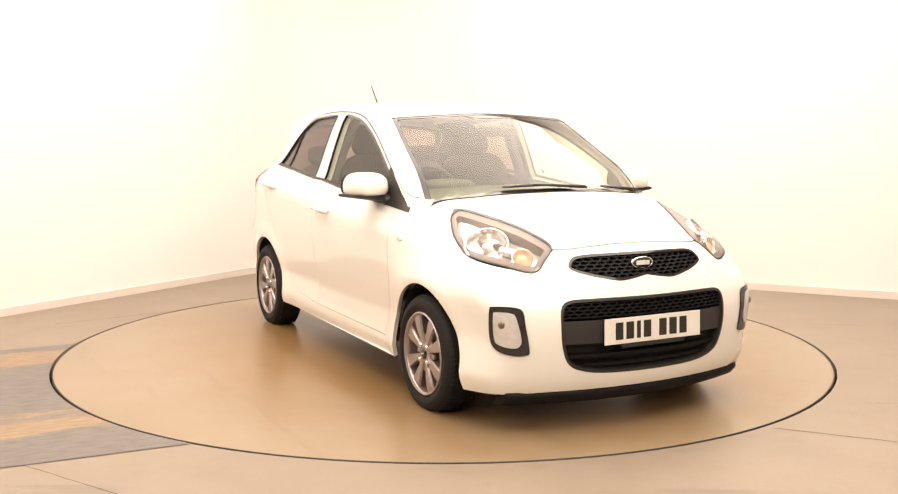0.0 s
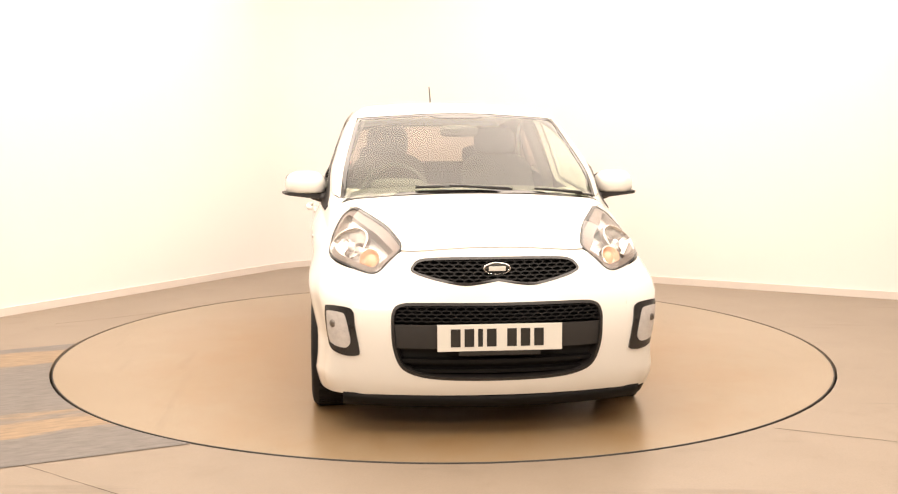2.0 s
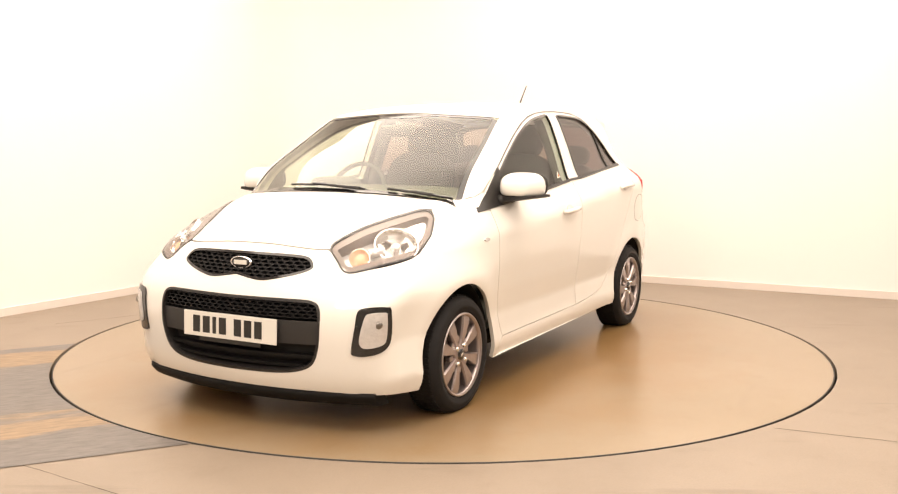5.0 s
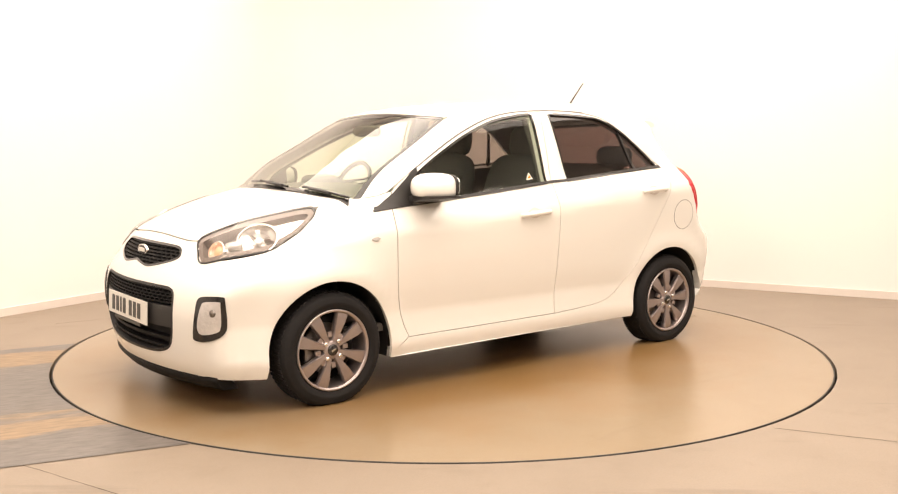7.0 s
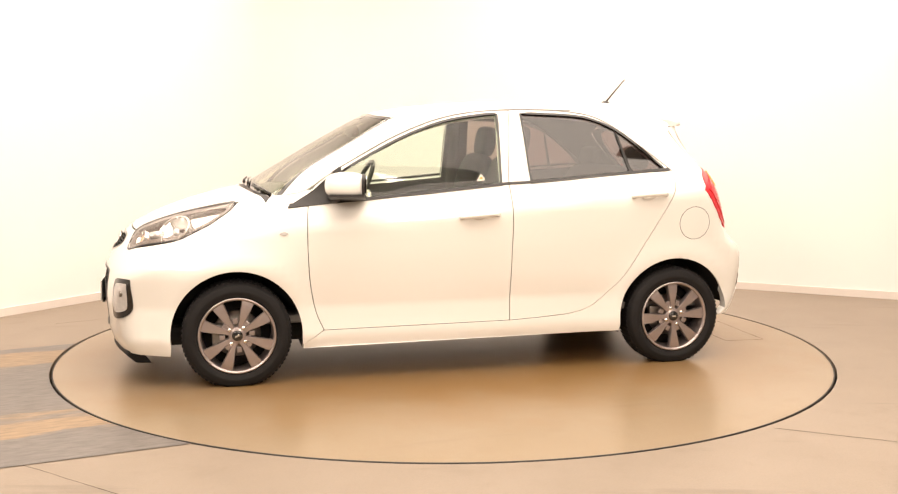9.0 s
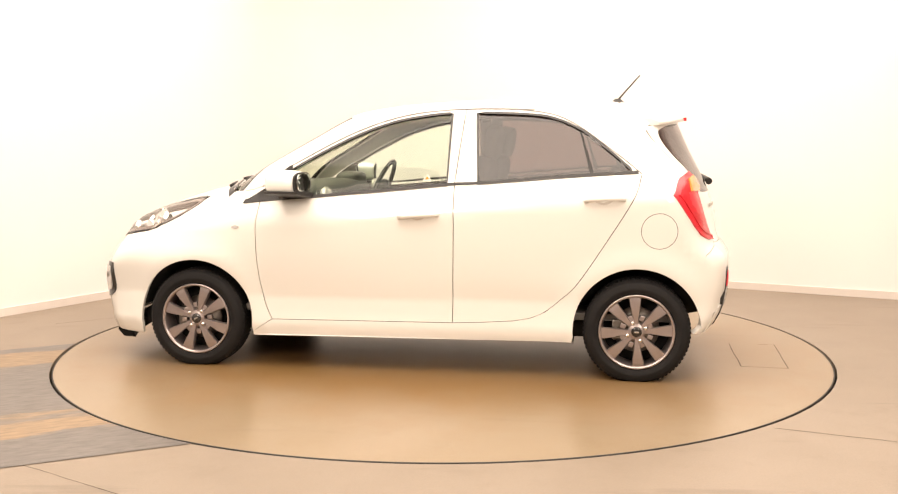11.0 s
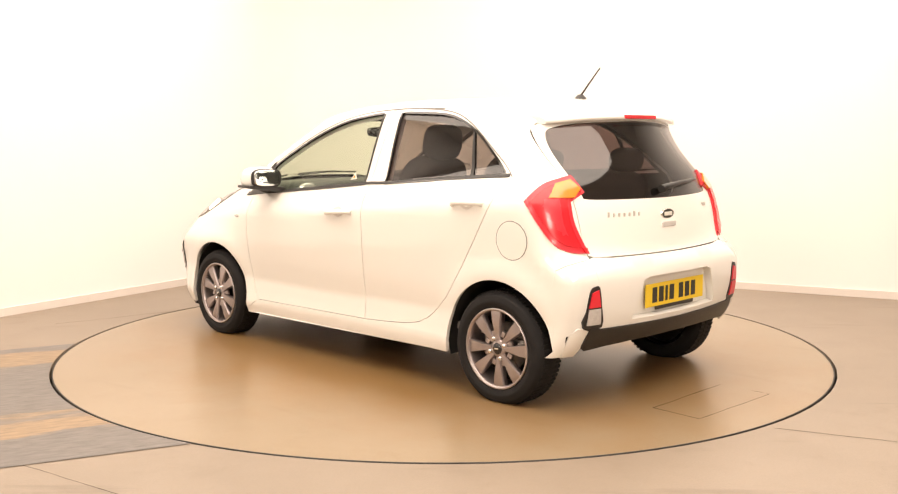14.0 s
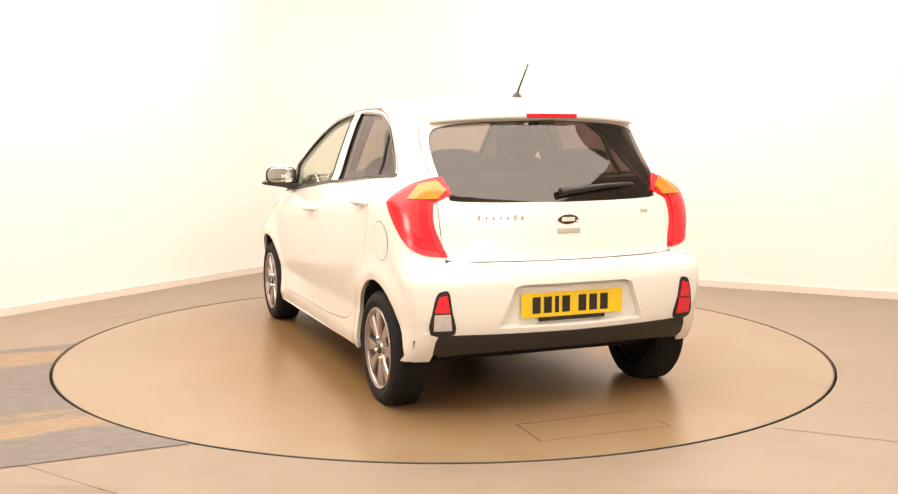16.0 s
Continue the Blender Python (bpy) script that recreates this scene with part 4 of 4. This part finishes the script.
for m in (False, True):
    lamp_t = part("tail_lamp", panel("tail_lamp", [(TV, [TAIL])], RED, h=0.025, off=0.004, thick=0.03, mirror=m, bulge=0.010, back_mat=TRIM), None, car, "tall red tail lamp with amber inset")
    part("indicator", panel("indicator", [(TV, [AMB])], AMBER, h=0.02, off=0.018, thick=0.02, mirror=m), None, lamp_t, "amber indicator lens")
    part("reflector", panel("reflector", [(TV, [grow(TAIL, -0.022)])], DEEPRED, h=0.025, off=0.0125, thick=0.004, mirror=m), None, lamp_t)

# rear reflectors
RV = view(160)
RF3 = to_surface(np.array([(0.672, 0.398), (0.668, 0.50), (0.650, 0.572), (0.625, 0.588), (0.597, 0.582), (0.583, 0.50), (0.565, 0.398)]), REAR)
REFL = spline(plane_pts(RV, RF3), 3, True)
for m in (False, True):
    r = part("bumper_reflector", panel("bumper_reflector", [(RV, [REFL])], BLACK, h=0.02, off=0.004, thick=0.02, mirror=m), None, car, "bumper reflector in a black surround")
    q = plane_pts(RV, to_surface(np.array([(0.660, 0.495), (0.642, 0.562), (0.606, 0.572), (0.592, 0.495)]), REAR))
    part("red_lens", panel("red_lens", [(RV, [q])], RED, h=0.02, off=0.009, thick=0.01, mirror=m), None, r)
    q = plane_pts(RV, to_surface(np.array([(0.661, 0.415), (0.660, 0.488), (0.591, 0.488), (0.580, 0.415)]), REAR))
    part("white_lens" if not m else "red_lens", panel("lower_lens", [(RV, [q])], CLEAR if not m else RED, h=0.02, off=0.009, thick=0.01, mirror=m), None, r)

# spoiler and tailgate furniture
ys = np.linspace(-0.545, 0.545, 25)
zt = 1.364 - 0.11 * np.abs(ys) ** 2.4
tp = to_surface(np.stack([ys, zt - 0.012], 1), REAR) + np.array(OFFSET)
sweep("spoiler", [tp + [0.085, 0, 0.030], tp + [0.0, 0, 0.026], tp + [-0.040, 0, 0.010], tp + [-0.044, 0, -0.010], tp + [0.02, 0, -0.012]], PAINT, car)
bm = bmesh.new()
box(bm, -0.006, 0.02, -0.13, 0.13, -0.010, 0.010, 0.004)
c = tp[12]
bm.transform(Matrix.Translation((c[0] - 0.042, OFFSET.y, c[2] + 0.001)))
part("high_brake_lamp", bm, DEEPRED, car, "narrow red high-level brake lamp")


def on_rear(yz, lift):
    P = to_surface(np.array(yz, float), REAR)
    return [tuple(p + n * lift + np.array(OFFSET)) for p, n in zip(P, shape_normal(P))]


rw = tube(on_rear([(0.03, 0.995), (-0.02, 1.002), (-0.20, 1.018), (-0.37, 1.027)], 0.022), [0.020, 0.017, 0.012, 0.006], "rear_wiper", BLACK, car, "black rear wiper")
tube(on_rear([(-0.06, 1.004), (-0.25, 1.020), (-0.40, 1.028)], 0.010), 0.006, "blade", GLOSS, rw)
bm = bmesh.new()
box(bm, -0.004, 0.004, -0.058, 0.058, -0.012, 0.012, 0.003)
c = on_rear([(0.0, 0.832)], 0.002)[0]
bm.transform(Matrix.Translation(c))
part("tailgate_handle", bm, SILVER, car)
for y, z, w, mat in ((0.42, 0.892, 0.115, SCRIPT), (-0.43, 0.905, 0.05, SCRIPT)):
    for k in range(7 if w > 0.1 else 2):
        bm = bmesh.new()
        wide = w / (7 if w > 0.1 else 2)
        box(bm, -0.002, 0.002, -wide * 0.36, wide * 0.36, -0.009, 0.009 + (0.006 if k in (0, 5) and w > 0.1 else 0), 0.001)
        c = on_rear([(y - k * wide * (2.0 if w > 0.1 else 1), z)], 0.002)[0]
        bm.transform(Matrix.Translation(c))
        part("script_bar", bm, mat, car, "thin chrome script bar")

# handles, filler flap, side repeater, mirrors
for m in (False, True):
    sg = -1 if m else 1
    for x0, x1, z0, z1 in ((0.045, -0.165, 0.838, 0.852), (-0.920, -1.120, 0.930, 0.940)):
        P = on_side([(x0 + (x1 - x0) * t, z0 + (z1 - z0) * t) for t in (0, 0.12, 0.5, 0.88, 1)])
        n = shape_normal(P)
        P = P + n * np.array([0.002, 0.026, 0.034, 0.026, 0.002])[:, None]
        h = tube([(p[0] + OFFSET.x, sg * p[1] + OFFSET.y, p[2]) for p in P], [0.012, 0.013, 0.014, 0.013, 0.012], "door_handle", PAINT, car, steps=10)
        c = on_side([((x0 + x1) / 2 + 0.005, (z0 + z1) / 2 + 0.004)])[0]
        dish = spline([(c[0] + 0.05, c[2]), (c[0], c[2] + 0.028), (c[0] - 0.05, c[2]), (c[0], c[2] - 0.028)], 6, True)
        part("handle_recess", panel("handle_recess", [(SIDE, [dish])], RECESSSHADE, h=0.02, off=0.0025, thick=0.004, mirror=m, bulge=-0.012), None, h)
    rep = spline([(0.975, 0.768), (0.950, 0.778), (0.930, 0.770), (0.950, 0.760)], 4, True)
    part("side_repeater", panel("side_repeater", [(SIDE, [rep])], CLEAR, h=0.02, off=0.006, thick=0.01, mirror=m), None, car, "small clear side repeater")
    # door mirror
    bm = bmesh.new()
    bmesh.ops.create_uvsphere(bm, u_segments=24, v_segments=16, radius=1)
    for v in bm.verts:
        v.co = Vector([math.copysign(abs(c) ** p, c) for c, p in zip(v.co.normalized(), (0.85, 0.66, 0.70))])
        v.co.x, v.co.z = max(v.co.x, -0.72), max(v.co.z, -0.62)
        v.co.y *= 1 - 0.10 * max(v.co.z, 0)
    bm.transform(moved(pose(0.638, sg * 0.822, 1.010, 0, 0, sg * -10)) @ Matrix.Diagonal((0.112, 0.104, 0.070, 1)))
    for f in bm.faces:
        f.smooth = True
    mirror_ob = part("door_mirror", bm, PAINT, car, "white door mirror on a black foot")
    bm = bmesh.new()
    box(bm, -1, 1, -1, 1, -1, 1, 0.35)
    for v in bm.verts:
        v.co.z = 0.8 + (v.co.z - 0.8) * (1 - 0.30 * (1 + sg * v.co.y))
    bm.transform(moved(pose(0.634, sg * 0.816, 0.949, sg * 3, 0, sg * -10)) @ Matrix.Diagonal((0.092, 0.122, 0.020, 1)))
    part("mirror_foot", bm, BLACK, mirror_ob)
    tube([(0.70 + OFFSET.x, sg * 0.705 + OFFSET.y, 0.935), (0.69 + OFFSET.x, sg * 0.745 + OFFSET.y, 0.945), (0.67 + OFFSET.x, sg * 0.79 + OFFSET.y, 0.952)], [0.034, 0.026, 0.020], "mirror_arm", BLACK, mirror_ob)
    bm = bmesh.new()
    bmesh.ops.create_uvsphere(bm, u_segments=24, v_segments=12, radius=1)
    for v in bm.verts:
        v.co = Vector([math.copysign(abs(c) ** 0.6, c) for c in v.co.normalized()])
    bm2 = bm.copy()
    bm.transform(moved(pose(0.556, sg * 0.834, 1.014, 0, 0, sg * -10)) @ Matrix.Diagonal((0.010, 0.096, 0.056, 1)))
    part("mirror_rim", bm, BLACK, mirror_ob)
    bm2.transform(moved(pose(0.546, sg * 0.835, 1.016, 0, 0, sg * -6)) @ Matrix.Diagonal((0.005, 0.085, 0.047, 1)))
    part("mirror_glass", bm2, MIRROR, mirror_ob)
flap = [(-1.295 + 0.092 * math.cos(a / 32 * 2 * math.pi), 0.782 + 0.092 * math.sin(a / 32 * 2 * math.pi)) for a in range(32)]
part("filler_gap", panel("filler_gap", [(SIDE, [np.array(flap), grow(flap, -0.0035)])], TRIM, h=0.03, off=0.0006, thick=0.002), None, car)
part("filler_flap", panel("filler_flap", [(SIDE, [grow(flap, -0.0035)])], PAINT, h=0.03, off=0.001, thick=0.003), None, car)
aer = to_surface(np.array([(-1.08, 0.0)]), TOP)[0]
bm = lathe([(0.0, 0.022), (0.012, 0.020), (0.026, 0.004), (0.030, -0.004)], 20, "z")
bm.transform(moved(pose(aer[0], 0, aer[2])) @ Matrix.Diagonal((1.3, 0.8, 1, 1)))
ant = part("aerial", bm, BLACK, car, "short black roof aerial raked backwards")
tube([(aer[0] + OFFSET.x, OFFSET.y, aer[2] + 0.01), (-1.127 + OFFSET.x, OFFSET.y, 1.520), (-1.203 + OFFSET.x, OFFSET.y, 1.606)], [0.006, 0.0045, 0.0035], "rod", BLACK, ant)

# underside and wheel houses
bm = bmesh.new()
box(bm, -1.34, 1.55, -0.66, 0.66, 0.20, 0.30, 0.03)
bm.transform(Matrix.Translation(OFFSET))
part("floor_pan", bm, SEAL, car, "dark underbody")
bm = bmesh.new()
box(bm, -0.62, -0.12, -0.42, 0.45, 0.150, 0.20, 0.02)
bm.transform(Matrix.Translation(OFFSET))
part("fuel_tank", bm, SEAL, car)
for x in (1.1925, -1.1925):
    for sg in (1, -1):
        bm = bmesh.new()
        rows = []
        lo, hi = (10, 195) if x > 0 else (-14, 171)
        for a in range(lo, hi, 8):
            c, s_ = math.cos(radians(a)), math.sin(radians(a))
            rows.append([bm.verts.new((x + 0.333 * c, sg * y, 0.262 + 0.337 * s_)) for y in ((0.735 if x > 0 else 0.752), 0.71, 0.45)])
        for p, q in zip(rows, rows[1:]):
            for i in range(2):
                bm.faces.new((p[i], p[i + 1], q[i + 1], q[i])).smooth = True
        bm.faces.new([r[2] for r in rows])
        bm.transform(Matrix.Translation(OFFSET))
        part("wheel_house", bm, SEAL, car)


# wheels
HUB = 0.260


def wheel():
    w = new("wheel")
    prof = [(0.19, -0.165), (0.240, -0.170), (0.262, -0.160), (0.272, -0.138), (0.274, -0.09), (0.272, -0.040), (0.266, -0.020), (0.258, -0.011), (0.256, -0.0075), (0.250, -0.004), (0.230, 0.001), (0.222, 0.0025), (0.219, 0.0005), (0.205, -0.001), (0.196, -0.008), (0.190, -0.016)]
    bm = lathe(prof, 96)
    for v in bm.verts:
        if v.co.z < -HUB:
            v.co.y += 0.25 * (-HUB - v.co.z) * (1 if v.co.y > -0.09 else -1)
            v.co.z = -HUB
    tagged(part("tyre", bm, RUBBER, w), "black tyre, pressed flat at the floor")
    bm = bmesh.new()
    for k in range(72):
        if abs(k * 5.0 - 180) < 22:
            continue
        for s0, s1 in ((-0.152, -0.118), (-0.108, -0.084), (-0.074, -0.030)):
            box(bm, -0.0065, 0.0065, s0, s1, 0.266, 0.2752, m=pose(0, 0, 0, 0, k * 5.0 + (2 if s0 < -0.1 else 0), 0))
    tagged(part("tread_block", bm, RUBBER, w), kind="stuff")
    rim = part("rim", lathe([(0.186, -0.150), (0.1925, -0.016), (0.190, -0.007), (0.184, -0.006), (0.180, -0.012), (0.177, -0.030), (0.170, -0.140)], 72), ALLOY, w, "grey eight-spoke alloy rim")
    for k in range(8):
        bm = bmesh.new()
        rows = []
        for r, wd, y in ((0.040, 0.0135, -0.016), (0.070, 0.0150, -0.014), (0.100, 0.0205, -0.011), (0.135, 0.0270, -0.010), (0.160, 0.0300, -0.011), (0.180, 0.0325, -0.014)):
            rows.append([bm.verts.new(p) for p in ((-wd, y - 0.010, r), (-wd + 0.004, y, r), (wd - 0.004, y, r), (wd, y - 0.010, r), (wd * 0.8, y - 0.040, r), (-wd * 0.8, y - 0.040, r))])
        for p, q in zip(rows, rows[1:]):
            for i in range(6):
                bm.faces.new((p[i], p[(i + 1) % 6], q[(i + 1) % 6], q[i]))
        bm.faces.new(rows[0])
        bm.faces.new(rows[-1][::-1])
        bmesh.ops.recalc_face_normals(bm, faces=bm.faces)
        bm.transform(pose(0, 0, 0, 0, 45 * k + (-2.5 if k % 2 else 2.5), 0))
        part("spoke", bm, ALLOY, rim)
    part("hub", lathe([(0.0, -0.014), (0.038, -0.016), (0.045, -0.022), (0.045, -0.05)], 40), ALLOY, rim)
    part("centre_cap", lathe([(0.0, -0.006), (0.022, -0.007), (0.027, -0.011), (0.027, -0.02)], 28), GLOSS, rim, "black centre cap")
    bm = bmesh.new()
    box(bm, -0.012, 0.012, -0.008, -0.0052, -0.004, 0.004, 0.001)
    part("cap_mark", bm, CHROME, rim)
    for k in range(4):
        bm = lathe([(0.0, -0.004), (0.008, -0.005), (0.011, -0.009), (0.011, -0.03)], 10)
        a = radians(90 * k + 67.5)
        bm.transform(Matrix.Translation((0.049 * math.cos(a), 0, 0.049 * math.sin(a))))
        part("wheel_nut", bm, CHROME, rim)
    part("rim_lip", lathe([(0.1835, -0.0045), (0.1865, -0.0015), (0.1915, -0.0015), (0.1945, -0.0065), (0.1925, -0.016)], 96), LIP, rim, "bright machined rim edge")
    for k in range(8):
        bm = bmesh.new()
        box(bm, -0.012, 0.012, -0.040, -0.022, 0.060, 0.088, 0.004)
        bm.transform(pose(0, 0, 0, 0, 45 * k + 22.5, 0))
        part("spoke_web", bm, ALLOY, rim)
    bm = bmesh.new()
    box(bm, 0.062, 0.125, -0.098, -0.058, -0.055, 0.055, 0.012)
    part("brake_caliper", bm, STEEL, w)
    part("brake_disc", lathe([(0.0, -0.085), (0.118, -0.085), (0.120, -0.095), (0.0, -0.10)], 40), STEEL, w)
    part("brake_shield", lathe([(0.0, -0.12), (0.172, -0.12), (0.172, -0.13), (0.0, -0.13)], 40), SEAL, w)
    return w


first = wheel()
for x, y, turn, spin in ((1.1925, 0.783, 0, 29), (-1.1925, 0.781, 0, 1), (1.1925, -0.783, 180, 20), (-1.1925, -0.781, 180, 7)):
    m = moved(pose(x, y, HUB, 0, 0, turn))
    if x > 0 and y > 0:
        first.matrix_basis = m
        w = first
    else:
        w = copy_thing(first, m)
    w.parent = car
    for ob in w.children:
        if ob.name.startswith("rim"):
            ob.matrix_basis = pose(0, 0, 0, 0, spin, 0)


# cabin
def soft_box(sx, sy, sz, m, name, mat, parent, power=0.55, label=""):
    bm = bmesh.new()
    bmesh.ops.create_uvsphere(bm, u_segments=24, v_segments=16, radius=1)
    for v in bm.verts:
        v.co = Vector([math.copysign(abs(c) ** power, c) for c in v.co.normalized()])
    for f in bm.faces:
        f.smooth = True
    bm.transform(moved(m) @ Matrix.Diagonal((sx / 2, sy / 2, sz / 2, 1)))
    return part(name, bm, mat, parent, label)


for sg in (1, -1):
    seat = soft_box(0.50, 0.50, 0.16, pose(0.02, sg * 0.34, 0.50, 0, -6, 0), "front_seat", CLOTH, car, 0.45, "dark cloth front seat")
    soft_box(0.15, 0.48, 0.66, pose(-0.28, sg * 0.34, 0.83, 0, -16, 0), "backrest", CLOTH, seat, 0.5)
    soft_box(0.10, 0.26, 0.19, pose(-0.405, sg * 0.34, 1.225, 0, -10, 0), "headrest", CLOTH, seat, 0.6)
    for d in (-0.05, 0.05):
        tube([(-0.37 + OFFSET.x, sg * 0.34 + d + OFFSET.y, 1.05), (-0.395 + OFFSET.x, sg * 0.34 + d + OFFSET.y, 1.18)], 0.006, "headrest_post", CHROME, seat)
bench = soft_box(0.50, 1.20, 0.18, pose(-0.72, 0, 0.52, 0, -6, 0), "rear_bench", CLOTH, car, 0.35, "dark cloth rear bench")
soft_box(0.15, 1.20, 0.58, pose(-1.02, 0, 0.80, 0, -20, 0), "backrest", CLOTH, bench, 0.35)
for y in (-0.36, 0.36):
    soft_box(0.09, 0.27, 0.13, pose(-1.13, y, 1.13, 0, -10, 0), "headrest", CLOTH, bench, 0.6)
dash = soft_box(0.62, 1.24, 0.28, pose(0.80, 0, 0.85, 0, 3, 0), "dashboard", DARKTRIM, car, 0.4, "dark grey plastic dashboard")
soft_box(0.16, 0.30, 0.10, pose(0.60, -0.34, 0.985, 0, 0, 0), "binnacle", DARKTRIM, dash, 0.6)
for y in (-0.58, 0.58):
    soft_box(0.05, 0.13, 0.10, pose(0.50, y, 0.93, 0, 0, 0), "air_vent", SILVER, dash, 0.8)
sw = lathe([(0.185 + 0.014 * math.cos(radians(a)), 0.014 * math.sin(radians(a))) for a in range(0, 361, 45)], 40, "x")
sw.transform(moved(pose(0.40, -0.34, 0.93, 0, -24, 0)))
sw = part("steering_wheel", sw, DARKTRIM, car, "dark three-spoke steering wheel")
soft_box(0.05, 0.16, 0.12, pose(0.40, -0.34, 0.93, 0, -24, 0), "boss", DARKTRIM, sw, 0.7)
for d in (-1, 1):
    tube([(0.40 + OFFSET.x, -0.34 + OFFSET.y, 0.92), (0.40 + OFFSET.x, -0.34 + d * 0.18 + OFFSET.y, 0.925)], 0.013, "spoke", SILVER, sw)
soft_box(0.05, 0.22, 0.065, pose(0.50, 0.0, 1.285, 0, 0, 8), "interior_mirror", GLOSS, car, 0.6, "dark rear-view mirror behind the windscreen")
bm = bmesh.new()
box(bm, -1.45, 1.08, -0.70, 0.70, 0.30, 0.34, 0.01)
bm.transform(Matrix.Translation(OFFSET))
part("carpet", bm, TRIM, car)
bm = bmesh.new()
box(bm, 1.06, 1.09, -0.60, 0.60, 0.30, 0.93, 0.01)
bm.transform(Matrix.Translation(OFFSET))
part("bulkhead", bm, SEAL, car)
for sg in (1, -1):
    P = on_side([(-0.25, 1.36), (-0.26, 1.2), (-0.255, 1.0), (-0.25, 0.6)])
    P[:, 1] -= 0.078
    tube([(p[0] + OFFSET.x, sg * p[1] + OFFSET.y, p[2]) for p in P], 0.035, "pillar_trim", TRIM, car)


# ---- what moves ----
def motions():
    turns = [(0, -27.29), (0.5, -23.72), (1, -18.12), (1.5, -12.43), (2, -6.29), (2.5, -0.63), (3, 5.50), (3.5, 11.28), (4, 17.35), (4.5, 23.10), (5, 29.16), (7.5, 58.83), (8, 64.93), (8.5, 70.74), (9, 76.75), (11.5, 105.34), (12, 111.36), (12.5, 117.12), (13, 123.10), (13.5, 128.84), (14, 134.75), (14.5, 140.47), (15, 146.50), (15.5, 152.20), (16, 158.14)]
    rows = [(t, pose(0, 0, 0, 0, 0, -90 - a)) for t, a in turns]
    walk(car, rows)
    walk(turntable, rows)


motions()
